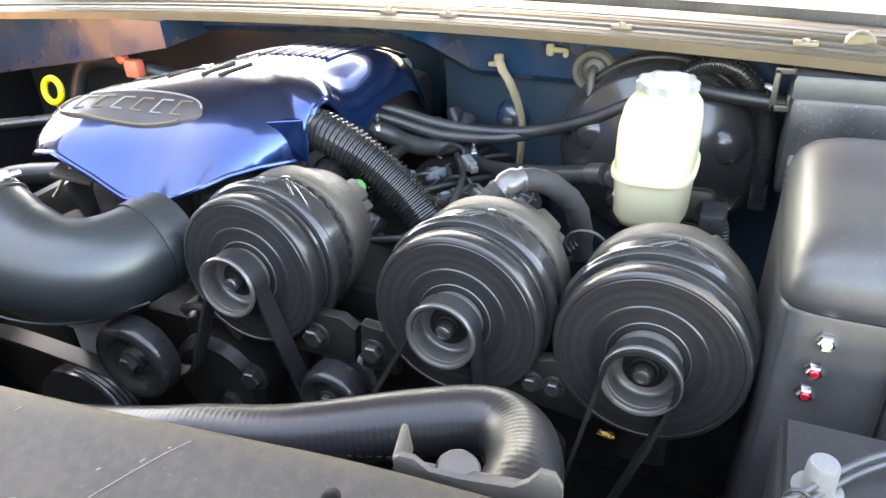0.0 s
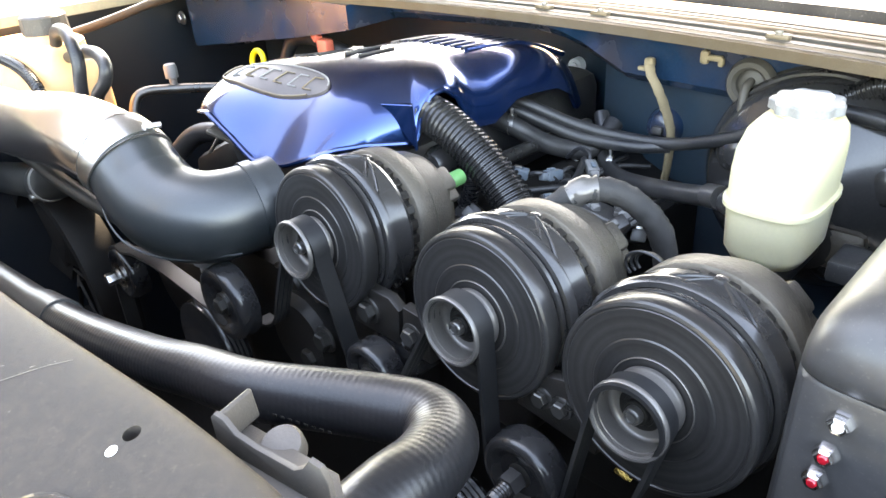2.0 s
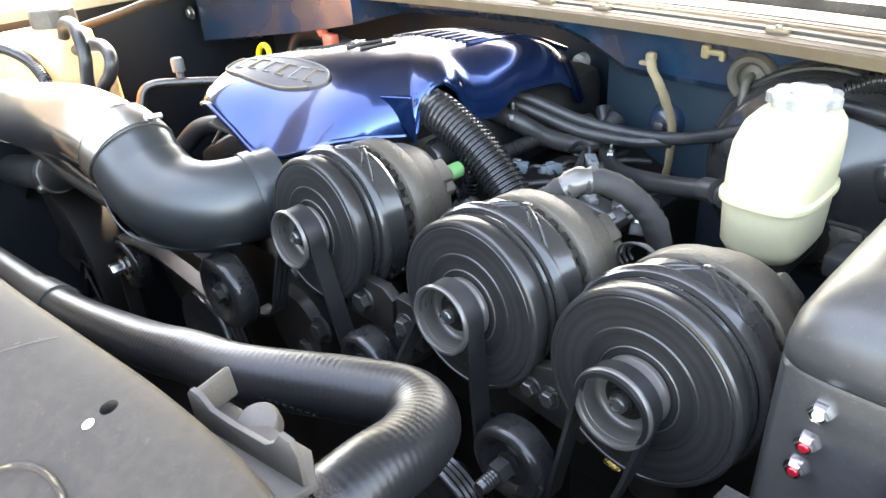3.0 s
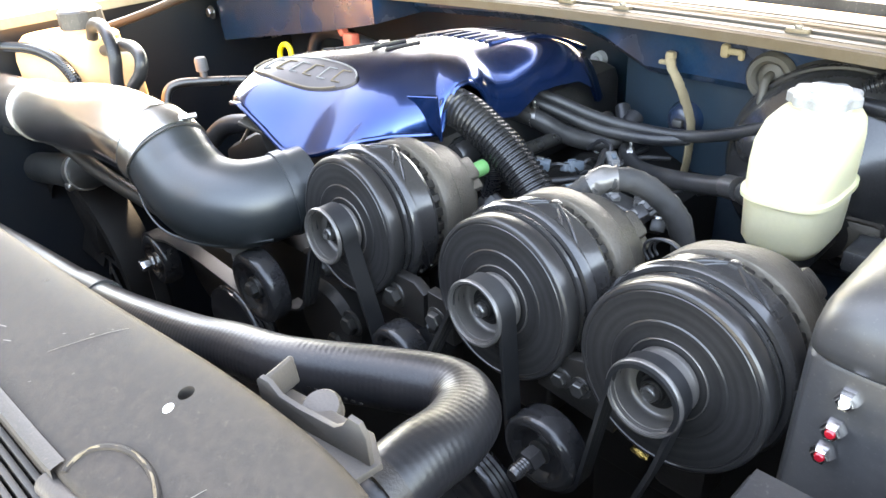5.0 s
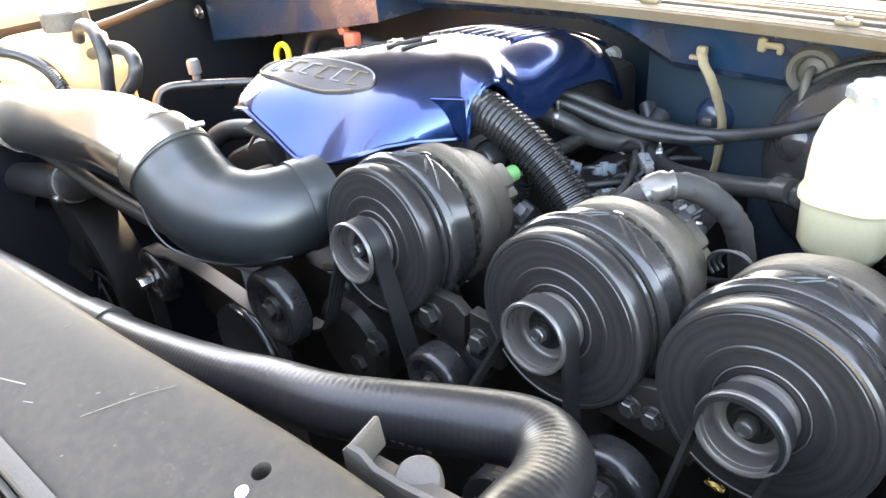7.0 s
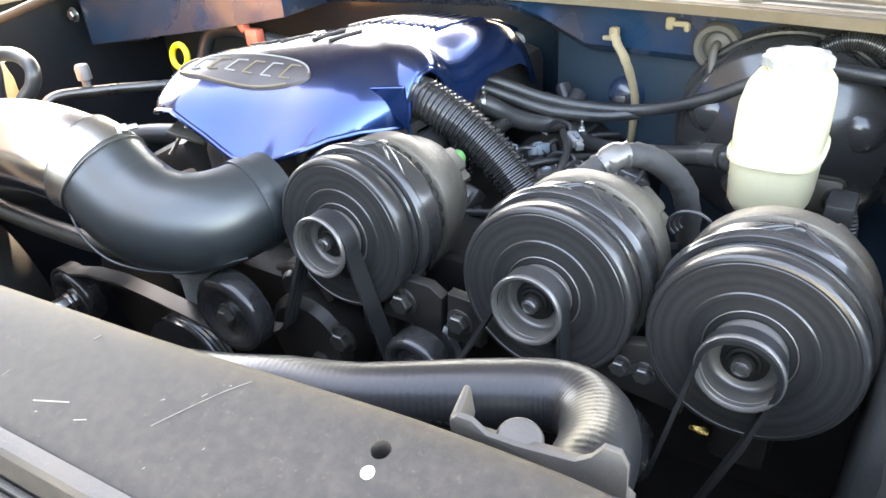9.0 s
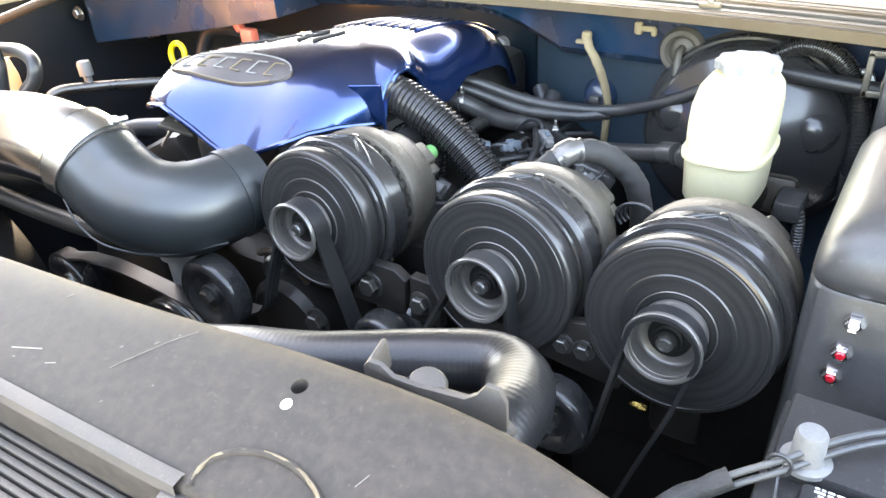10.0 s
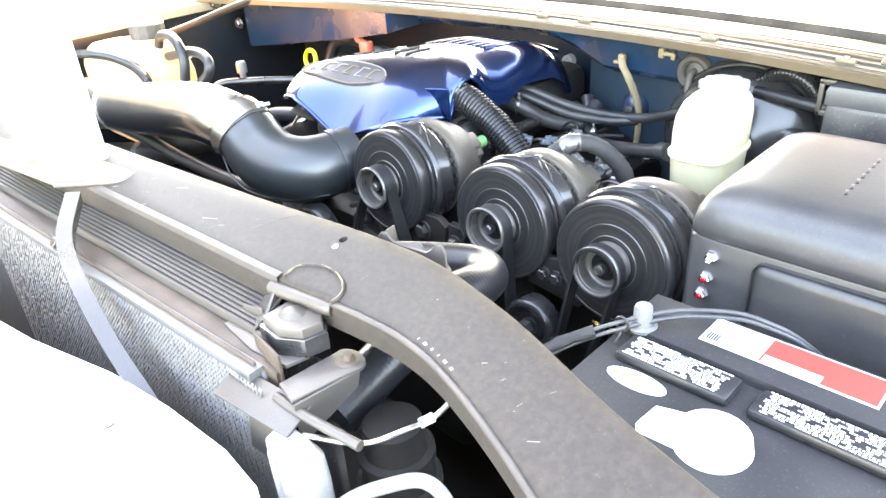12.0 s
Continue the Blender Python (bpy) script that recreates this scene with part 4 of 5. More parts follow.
part("collar", tube([(-0.585, 0.45, 1.062), (-0.587, 0.451, 1.035)], 0.0265, 24, 4), CAPGREY, outlet)

# ---- intake ----
intake = thing("intake_elbow", (0, 0, 0), "smooth black rubber intake elbow", "hose")
RUN = smooth_path([(-1.40, 0.40, 1.105), (-1.20, 0.395, 1.124), (-1.02, 0.388, 1.148), (-0.86, 0.380, 1.176), (-0.75, 0.376, 1.194), (-0.67, 0.378, 1.199), (-0.612, 0.389, 1.183), (-0.578, 0.391, 1.156), (-0.545, 0.397, 1.137), (-0.515, 0.416, 1.128), (-0.497, 0.450, 1.126), (-0.486, 0.505, 1.128)], 10)
CUT = 60
part("elbow", tube(RUN[CUT:], lambda s: 0.0500 + 0.0035 * math.sin(math.pi * min(1, s * 1.1)), 48, 1), ELBOW, intake)
part("seam_line", tube([(-0.622, 0.350, 1.150), (-0.597, 0.345, 1.122), (-0.555, 0.348, 1.105), (-0.500, 0.374, 1.096), (-0.455, 0.427, 1.096)], 0.0014, 8, 6), ELBOW, intake)
part("end_bead", tube([(-0.4925, 0.470, 1.1266), (-0.490, 0.482, 1.1272)], 0.0528, 48, 4), ELBOW, intake)
pipe = thing("intake_pipe", (0, 0, 0), "polished aluminium intake pipe with dust and scratches", "pipe")
part("pipe", tube(RUN[:CUT + 1], 0.0492, 48, 1), ALU, pipe)
part("bead", tube([(-1.12, 0.392, 1.134), (-1.11, 0.3915, 1.1355)], 0.0525, 48, 3), ALU, pipe)
clampt = thing("hose_clamp", (0, 0, 0), "bright steel worm clamp on the intake", "clamp")
part("band", tube([RUN[CUT - 3], RUN[CUT], RUN[CUT + 2]], 0.0526, 48, 2), STEEL, clampt)
for k in (CUT - 3, CUT + 2):
    part("band_edge", tube([RUN[k], RUN[k].lerp(RUN[k + 1], 0.15)], 0.0532, 48, 2), PULLEY, clampt)
part("slot_plate", tube([RUN[CUT - 1], RUN[CUT + 1]], 0.0526, 48, 2, cap=False), STEEL, clampt)
part("screw_housing", box((0.015, 0.012, 0.010), (-0.585, 0.414, 1.220), 0.003, turn=(0, 10, 70)), STEEL, clampt)
part("screw", moved(lathe([(0, -0.010), (0.004, -0.010), (0.0055, -0.008), (0.0055, -0.002), (0.0035, -0.001), (0.0035, 0.008), (0, 0.009)], 8), pose(-0.580, 0.418, 1.223, 0, 0, -25)), STEEL, clampt)

# ---- engine cover ----
CX, CY, CA, CB = -0.585, 0.800, 0.182, 0.285
TOP = [(0.5, 1.224), (0.55, 1.231), (0.60, 1.239), (0.66, 1.245), (0.75, 1.243), (0.85, 1.236), (0.92, 1.226), (0.97, 1.210), (1.02, 1.188), (1.1, 1.15)]
SKIRT_R = [(0.5, 1.16), (0.60, 1.163), (0.645, 1.163), (0.655, 1.195), (0.675, 1.215), (0.70, 1.218), (0.725, 1.20), (0.75, 1.155), (0.80, 1.148), (0.815, 1.163), (0.83, 1.170), (0.888, 1.167), (0.94, 1.160), (0.984, 1.138), (1.006, 1.107), (1.06, 1.104), (1.25, 1.10)]
SKIRT_F = [(-0.78, 1.16), (-0.72, 1.165), (-0.69, 1.178), (-0.65, 1.186), (-0.60, 1.165), (-0.56, 1.142), (-0.53, 1.138), (-0.50, 1.145), (-0.45, 1.163), (-0.38, 1.165)]


def top_z(x, y):
    """The cover's top, which falls away to the passenger's side behind the badge."""
    u = min(1.0, max(0.0, (CX + 0.03 - x) / 0.2)) ** 1.4
    return lerp_table(TOP, y) - 0.10 * (x - CX) ** 2 - 0.058 * u * min(1.0, max(0.0, (y - 0.59) / 0.17))


def skewed(x, y, z):
    """The front of the cover runs back towards its driver's side."""
    k = min(1.0, max(0.0, (x + 0.70) / 0.18)) * min(1.0, max(0.0, (0.78 - y) / 0.22))
    return Vector((x, y + 0.030 * k, z))


def cover_point(rho, phi):
    c, s = math.cos(phi), math.sin(phi)
    ex, ey = (0.45, 0.5) if s > 0 else (0.60, 0.60)
    bx = CX + CA * math.copysign(abs(c) ** ex, c)
    by = CY + CB * math.copysign(abs(s) ** ey, s)
    return skin(bx, by, s, rho)


def skin(bx, by, s, rho):
    """The cover's surface at a share rho of the way out to its rim point (bx, by)."""
    w = min(1.0, max(0.0, (-s - 0.40) / 0.25))
    skirt = lerp_table(SKIRT_R, by) * (1 - w) + (lerp_table(SKIRT_F, bx) + 0.010) * w
    bulge = 0.03 * math.sin(math.pi * rho ** 9) * min(1.0, max(0.0, 0.75 - 2.5 * s))
    x, y = CX + (bx - CX) * (rho + bulge), CY + (by - CY) * (rho + bulge)
    zt = top_z(CX + (bx - CX) * rho, CY + (by - CY) * rho)
    if bx < CX and s > -0.4:
        skirt = min(skirt, top_z(bx, by) - 0.025)
    chin = math.exp(-((bx + 0.53) / 0.11) ** 2)
    flare = 0.020 * chin * w * max(0.0, (rho - 0.91) / 0.09) ** 2
    return skewed(x, y - flare, zt - (zt - skirt) * rho ** (9 if s < 0 else 9 + 7 * min(1.0, 3 * s)))


cover = thing("engine_cover", (0, 0, 0), "glossy metallic blue plastic engine cover with dusty top", "engine cover")
bm = bmesh.new()
M = 220
RH = [0.0, 0.2, 0.4, 0.55, 0.66, 0.74, 0.80, 0.84, 0.875, 0.90, 0.922, 0.94, 0.955, 0.968, 0.98, 0.99, 1.0]
rows = [[bm.verts.new(cover_point(0, 0))]] + [[bm.verts.new(cover_point(r, 2 * math.pi * i / M)) for i in range(M)] for r in RH[1:]]
inner = []
for i in range(M):
    p = cover_point(1.0, 2 * math.pi * i / M)
    inner.append(bm.verts.new((CX + (p.x - CX) * 0.978, CY + (p.y - CY) * 0.988, p.z + 0.001)))
rows.append(inner)
for a, b in zip(rows, rows[1:]):
    for i in range(M):
        j = (i + 1) % M
        q = list(dict.fromkeys([a[i % len(a)], a[j % len(a)], b[j % len(b)], b[i % len(b)]]))
        bm.faces.new(q)
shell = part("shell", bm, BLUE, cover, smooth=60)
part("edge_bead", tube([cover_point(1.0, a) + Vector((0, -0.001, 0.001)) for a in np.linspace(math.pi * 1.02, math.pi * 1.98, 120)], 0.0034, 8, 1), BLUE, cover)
# the creased fold at the conduit's opening
fold = bmesh.new()
A, B, C = Vector((-0.436, 0.634, 1.214)), Vector((-0.402, 0.650, 1.214)), Vector((-0.401, 0.652, 1.158))
back = Vector((-0.010, 0.012, -0.002))
front_v, back_v = [fold.verts.new(p) for p in (A, B, C)], [fold.verts.new(p + back) for p in (A, B, C)]
fold.faces.new(front_v), fold.faces.new(back_v[::-1])
for i in range(3):
    fold.faces.new((front_v[i], back_v[i], back_v[(i + 1) % 3], front_v[(i + 1) % 3]))
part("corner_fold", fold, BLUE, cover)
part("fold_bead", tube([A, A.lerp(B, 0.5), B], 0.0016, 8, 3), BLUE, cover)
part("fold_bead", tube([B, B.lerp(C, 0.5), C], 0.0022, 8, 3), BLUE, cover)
# the ribs down the top, black strips coloured as their grooves' shade, and the oval badge with its raised bars
for k in range(6):
    x, y0 = -0.662 + 0.024 * k, 0.672 + 0.004 * k
    if k == 3:
        continue
    ys = np.linspace(y0, y0 + 0.056, 10)
    part("groove_shade", tube([(x + 0.12 * (y - y0), y, top_z(x + 0.12 * (y - y0), y) + 0.0004) for y in ys], 0.0034, 8, 2, flat=0.7), LABEL, cover)
for k in range(8):
    x, y0 = -0.602 + 0.0185 * k, 0.800 + 0.002 * k
    ys = np.linspace(y0, 1.02, 24)
    part("groove_shade", tube([(x + 0.05 * (y - y0), y, top_z(x, y) - 0.0004) for y in ys], 0.0030, 8, 2, flat=0.7), LABEL, cover)
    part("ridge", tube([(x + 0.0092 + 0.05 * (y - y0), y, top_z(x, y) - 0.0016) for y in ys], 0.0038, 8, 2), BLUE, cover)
pts = [(0.013 * (1 if i % 2 == 0 else 0.42) * math.cos(radians(36 * i + 90)), 0.013 * (1 if i % 2 == 0 else 0.42) * math.sin(radians(36 * i + 90))) for i in range(10)]
part("star_mark", moved(slab(pts, 0, 0.002), pose(-0.591, 0.728, top_z(-0.591, 0.728) + 0.0005)), LABEL, cover)
BADGE = material("dark badge plastic", (0.030, 0.025, 0.027), 0.42, dust=0.4, dust_color=(0.085, 0.070, 0.066), scale=30, bump=0.3, gloss=0.4)


def on_cover(x, y, lift):
    """The point of the cover's skin over (x, y), raised by lift."""
    lo, hi = 0.0, 1.2
    px, py = (2.222, 2.0) if y > CY else (1.667, 1.667)
    for _ in range(30):
        q = (lo + hi) / 2
        out = (abs(x - CX) / (CA * q)) ** (2 * px) + (abs(y - CY) / (CB * q)) ** (2 * py) > 1
        lo, hi = (q, hi) if out else (lo, q)
    by = CY + (y - CY) / lo
    s = math.copysign((abs(by - CY) / CB) ** py, by - CY)
    return skin(CX + (x - CX) / lo, by, s, min(1.0, lo)) + Vector((0, 0, lift))


BX, BY, BA, BB = -0.598, 0.584, 0.094, 0.027
bd = bmesh.new()
ringv = [[bd.verts.new(on_cover(BX + BA * q * math.cos(t), BY + BB * q * math.sin(t), h)) for t in np.linspace(0, 2 * math.pi, 49)[:-1]] for q, h in ((1.0, -0.002), (0.99, 0.0030), (0.7, 0.0030), (0.35, 0.0030))]
for a, b in zip(ringv, ringv[1:]):
    for i in range(48):
        bd.faces.new((a[i], a[(i + 1) % 48], b[(i + 1) % 48], b[i]))
bd.faces.new(ringv[-1])
badge = part("badge", bd, BADGE, cover, "dark oval badge")
part("badge_rim", tube([on_cover(BX + BA * 0.97 * math.cos(t), BY + BB * 0.97 * math.sin(t), 0.0034) for t in np.linspace(2.6, 5.6, 24)], 0.0014, 8, 2), PALE, badge)
part("badge_rim", tube([on_cover(BX + BA * 0.97 * math.cos(t), BY + BB * 0.97 * math.sin(t), 0.0034) for t in np.linspace(0.1, 2.4, 24)], 0.0010, 8, 2), GREY, badge)
for k in range(6):
    x0 = BX - 0.068 + 0.025 * k
    for dx0, dy0, dx1, dy1 in ((0.0, -0.010, 0.004, 0.010), (0.004, 0.010, 0.018, 0.010), (0.0, -0.010, 0.014, -0.010)):
        part("bar", tube([on_cover(x0 + dx0, BY + dy0, 0.0036), on_cover(x0 + dx1, BY + dy1, 0.0036)], 0.0010, 6, 3), PALE if k % 2 else GREY, badge)
capscrew = thing("firewall_bolt", (-0.541, 1.186, 1.116), "pale washer-headed bolt on the firewall", "bolt")
part("head", lathe([(0, -0.012), (0.007, -0.012), (0.008, -0.009), (0.014, -0.008), (0.015, 0.02), (0, 0.02)], 20), WHITE, capscrew)

# ---- loom hoses ----
loom = thing("corrugated_conduit", (0, 0, 0), "thick black corrugated plastic conduit", "conduit")
part("conduit", tube([(-0.47, 0.70, 1.17), (-0.43, 0.692, 1.188), (-0.395, 0.692, 1.184), (-0.345, 0.695, 1.155), (-0.30, 0.695, 1.118), (-0.265, 0.69, 1.08), (-0.24, 0.69, 1.03)], 0.0225, 28, 10, wave=0.0028, pitch=0.0062), CONDUIT, loom)
part("end_collar", tube([(-0.468, 0.70, 1.171), (-0.452, 0.697, 1.181)], 0.0262, 28, 3), CONDUIT, loom)
loom2 = thing("corrugated_conduit", (0, 0, 0), "thin black corrugated conduit behind the alternator", "conduit")
part("conduit", tube([(-0.40, 0.72, 1.17), (-0.375, 0.71, 1.14), (-0.36, 0.70, 1.10), (-0.37, 0.69, 1.05)], 0.010, 18, 8, wave=0.0016, pitch=0.0045), CONDUIT, loom2)
part("end_collar", tube([(-0.400, 0.72, 1.170), (-0.394, 0.7176, 1.163)], 0.0122, 18, 3), CONDUIT, loom2)

# ---- heater hoses ----
run("heater_hose", "thin black rubber hose drooping across the firewall", [(-0.50, 0.87, 1.155), (-0.43, 0.885, 1.150), (-0.36, 0.92, 1.120), (-0.30, 0.94, 1.108), (-0.22, 0.945, 1.112), (-0.14, 0.935, 1.140), (-0.08, 0.93, 1.172), (-0.04, 0.93, 1.19)], 0.0085)
run("heater_hose", "thin black rubber hose beside another", [(-0.50, 0.865, 1.150), (-0.44, 0.875, 1.142), (-0.37, 0.91, 1.110), (-0.33, 0.925, 1.100), (-0.27, 0.935, 1.100), (-0.225, 0.948, 1.106)], 0.0085)
run("heater_hose", "bent thick black heater hose", [(-0.50, 0.84, 1.14), (-0.42, 0.85, 1.128), (-0.385, 0.88, 1.10), (-0.36, 0.91, 1.085), (-0.335, 0.94, 1.085), (-0.33, 0.98, 1.11)], 0.0135)
vac = run("vacuum_hose", "black vacuum hose running to the brake booster", [(-0.36, 0.99, 1.115), (-0.335, 0.965, 1.085), (-0.31, 0.93, 1.07), (-0.26, 0.885, 1.075), (-0.17, 0.83, 1.102), (-0.085, 0.795, 1.128)], 0.0115)
part("hose_end", tube([(-0.10, 0.803, 1.124), (-0.08, 0.792, 1.130)], 0.0135, 18, 4), PLASTIC, vac)
part("check_valve", moved(lathe([(0, -0.008), (0.008, -0.008), (0.012, -0.005), (0.014, 0.0), (0.014, 0.012), (0, 0.014)], 24), pose(-0.068, 0.785, 1.130)), PLASTIC, vac)

# ---- brake booster and master cylinder ----
booster = thing("brake_booster", (-0.045, 0.99, 1.09), "black painted round brake booster on the firewall", "brake booster")
part("shell", lathe([(0, -0.085), (0.05, -0.085), (0.062, -0.08), (0.085, -0.062), (0.118, -0.045), (0.128, -0.036), (0.133, -0.022), (0.134, 0.0), (0.130, 0.004), (0.130, 0.03), (0, 0.03)], 72), BLACK, booster)
part("rim", lathe([(0.128, -0.022), (0.136, -0.021), (0.139, -0.016), (0.136, -0.011), (0.1365, -0.008), (0.1415, -0.004), (0.1415, 0.006), (0.133, 0.008)], 72), BLACK, booster)
for ang in (20, 160, 250, 300):
    th = radians(ang)
    part("boss", moved(lathe([(0, -0.010), (0.010, -0.0095), (0.018, -0.007), (0.026, 0.0), (0.034, 0.012), (0, 0.014)], 24), pose(0.088 * math.cos(th), -0.055, 0.088 * math.sin(th))), BLACK, booster)
master = thing("master_cylinder", (0, 0, 0), "cast brake master cylinder under its reservoir", "brake cylinder")
part("body", moved(lathe([(0, -0.10), (0.018, -0.10), (0.021, -0.096), (0.021, 0.05), (0.035, 0.055), (0.035, 0.07), (0, 0.07)], 28), pose(-0.022, 0.835, 1.055)), DARKCAST, master)
part("flange", box((0.13, 0.012, 0.05), (-0.022, 0.895, 1.055), 0.01), CAST, master)
hex_bolt(master, (-0.080, 0.886, 1.055), 0.011, mat=STEEL)
hex_bolt(master, (0.036, 0.886, 1.055), 0.011, mat=STEEL)
part("switch", box((0.03, 0.05, 0.024), (0.045, 0.83, 1.075), 0.004), PLASTIC, master)
part("wire", tube([(0.052, 0.82, 1.085), (0.060, 0.815, 1.06), (0.062, 0.82, 1.0)], 0.006, 12, 8, wave=0.001, pitch=0.004), PLASTIC, master)


res = thing("brake_reservoir", (0, 0, 0), "cream translucent brake fluid reservoir with grey cap", "reservoir")
part("lower_tank", loft([(-0.026, 0.812, 0.026, 0.036, 0.7, 1.074), (-0.026, 0.812, 0.036, 0.048, 0.6, 1.079), (-0.026, 0.812, 0.042, 0.056, 0.6, 1.092), (-0.026, 0.812, 0.044, 0.060, 0.6, 1.140)]), FLUID, res)
part("seam", loft([(-0.026, 0.812, 0.044, 0.060, 0.6, 1.139), (-0.026, 0.812, 0.0475, 0.064, 0.6, 1.141), (-0.026, 0.812, 0.0475, 0.064, 0.6, 1.146), (-0.026, 0.812, 0.044, 0.060, 0.6, 1.148)]), CREAM, res)
part("upper_tank", loft([(-0.026, 0.812, 0.044, 0.060, 0.6, 1.146), (-0.026, 0.814, 0.0445, 0.060, 0.6, 1.175), (-0.026, 0.817, 0.044, 0.058, 0.6, 1.195), (-0.026, 0.824, 0.0415, 0.050, 0.65, 1.211), (-0.026, 0.832, 0.036, 0.040, 0.75, 1.2185), (-0.026, 0.838, 0.028, 0.028, 1.0, 1.221), (-0.026, 0.838, 0.028, 0.028, 1.0, 1.228)]), CREAM, res)
capb = bmesh.new()
rows = []
for r, z in ((0.030, 1.224), (0.0335, 1.2255), (0.0335, 1.2345), (0.0315, 1.2365), (0.012, 1.2372)):
    rows.append([capb.verts.new((-0.026 + (r + (0.0022 * math.cos(9 * t) if r > 0.02 else 0)) * math.cos(t), 0.838 + (r + (0.0022 * math.cos(9 * t) if r > 0.02 else 0)) * math.sin(t), z)) for t in np.linspace(0, 2 * math.pi, 73)[:-1]])
for a, b in zip(rows, rows[1:]):
    for i in range(72):
        capb.faces.new((a[i], a[(i + 1) % 72], b[(i + 1) % 72], b[i]))
capb.faces.new(rows[0]), capb.faces.new(rows[-1])
part("cap", capb, CAPGREY, res, "grey fluted screw cap")
# the white here stands for sun on the grey cap's grip
part("cap_grip", box((0.038, 0.008, 0.008), (-0.022, 0.838, 1.2392), 0.002, turn=(0, 8, 35)), WHITE, res, "grip bar coloured white for the sun on it")
for dx in (-0.02, 0.018):
    part("foot", moved(lathe([(0, 0), (0.005, 0), (0.005, 0.03), (0, 0.03)], 12, axis="Z"), pose(-0.026 + dx, 0.79, 1.085)), CREAM, res)

# right rear corner: vent hose, conduit, fuse box, bracket
vh = thing("vent_hose", (0, 0, 0), "looped black corrugated hose over the booster", "hose")
part("hose", tube([(-0.045, 0.95, 1.19), (-0.02, 0.96, 1.207), (0.012, 0.962, 1.2225), (0.048, 0.962, 1.212), (0.076, 0.962, 1.176), (0.090, 0.955, 1.125), (0.092, 0.945, 1.05)], 0.0115, 20, 8, wave=0.0018, pitch=0.0052), CONDUIT, vh)
part("end_cuff", tube([(-0.052, 0.947, 1.185), (-0.045, 0.95, 1.19), (-0.034, 0.9545, 1.1985)], 0.0142, 4, 12), RUBBER, vh, "smooth black rubber cuff")
part("end_cuff", tube([(0.0915, 0.948, 1.075), (0.092, 0.945, 1.05), (0.092, 0.944, 1.04)], 0.0142, 4, 12), RUBBER, vh, "smooth black rubber cuff")
run("wiper_hose", "black rubber hose along the firewall", [(-0.02, 0.94, 1.195), (0.05, 0.93, 1.192), (0.12, 0.92, 1.190)], 0.009)
cl = thing("clamp_ring", (0.078, 0.968, 1.185), "white plastic clamp ring on a hose", "clamp")
part("ring", lathe([(0.010, -0.004), (0.0145, -0.004), (0.0145, 0.004), (0.010, 0.004)], 20), WHITE, cl)
fb = thing("fuse_box", (0.19, 0.93, 1.16), "black plastic relay box on the fender", "fuse box")
part("body", box((0.17, 0.14, 0.12), (0.0, 0.0, 0.0), 0.008), PLASTIC, fb)
part("lid", slab([(-0.085, -0.07), (0.085, -0.07), (0.085, 0.07), (-0.05, 0.07), (-0.085, 0.04)], 0.058, 0.085, 0.008), BOXPLASTIC, fb)
part("latch", joined(box((0.007, 0.006, 0.050), (-0.102, -0.034, 0.055), 0.0015), box((0.007, 0.006, 0.050), (-0.082, -0.034, 0.055), 0.0015), box((0.027, 0.006, 0.008), (-0.092, -0.034, 0.078), 0.0015), box((0.027, 0.006, 0.008), (-0.092, -0.034, 0.034), 0.0015), box((0.012, 0.03, 0.02), (-0.082, -0.02, 0.04), 0.002)), CAST, fb, "slotted grey bracket")
part("connector", box((0.035, 0.03, 0.035), (-0.06, -0.095, -0.02), 0.004), GREY, fb)
for k in range(4):
    part("connector_rib", box((0.037, 0.004, 0.004), (-0.06, -0.111, -0.032 + 0.008 * k), 0.001), PLASTIC, fb)

hinge = thing("hood_hinge", (0, 0, 0), "bare grey steel hood hinge arm", "hinge", "hood hinges")
part("arm", tube([(0.16, 0.93, 1.262), (0.19, 0.90, 1.255), (0.24, 0.85, 1.225), (0.30, 0.80, 1.19)], 0.011, 12, 6), PALE, hinge)
part("pivot", moved(lathe([(0, -0.008), (0.016, -0.008), (0.018, -0.004), (0.018, 0.008), (0, 0.01)], 20), pose(0.165, 0.92, 1.262)), PALE, hinge)
hinge2 = thing("hood_hinge", (0, 0, 0), "bare grey steel hood hinge arm above the coolant tank", "hinge", "hood hinges")
part("arm", tube([(-1.33, 0.60, 1.205), (-1.30, 0.68, 1.222), (-1.25, 0.80, 1.255), (-1.2, 0.90, 1.275)], 0.012, 10, 6, flat=0.5), GALV, hinge2)
part("link", tube([(-1.36, 0.62, 1.20), (-1.31, 0.74, 1.228), (-1.24, 0.88, 1.262)], 0.006, 8, 6), GALV, hinge2)
part("spring", tube([(-1.40 + 0.018 * math.cos(t), 0.80 + 0.004 * t, 1.24 + 0.018 * math.sin(t)) for t in np.linspace(0, 37, 110)], 0.0035, 6, 1), DARKSTEEL, hinge2)
hex_bolt(hinge2, (-1.42, 0.885, 1.175), 0.011, mat=STEEL)

# firewall fittings
gr = thing("firewall_grommet", (-0.142, 0.985, 1.196), "weathered grey rubber grommet with a wire through it", "grommet")
part("ring", lathe([(0.018, -0.006), (0.022, -0.010), (0.028, -0.010), (0.031, -0.006), (0.032, 0.0), (0.018, 0.002)], 32), RUBBERGREY, gr)
part("boot", lathe([(0, -0.004), (0.012, -0.004), (0.017, -0.001), (0.018, 0.002), (0, 0.003)], 28), RUBBERGREY, gr)
part("wire", tube([(0.0, 0.0, 0.004), (0.0, -0.018, -0.002), (0.004, -0.03, -0.03), (0.012, -0.03, -0.05)], 0.0055, 10, 6), RUBBERGREY, gr)
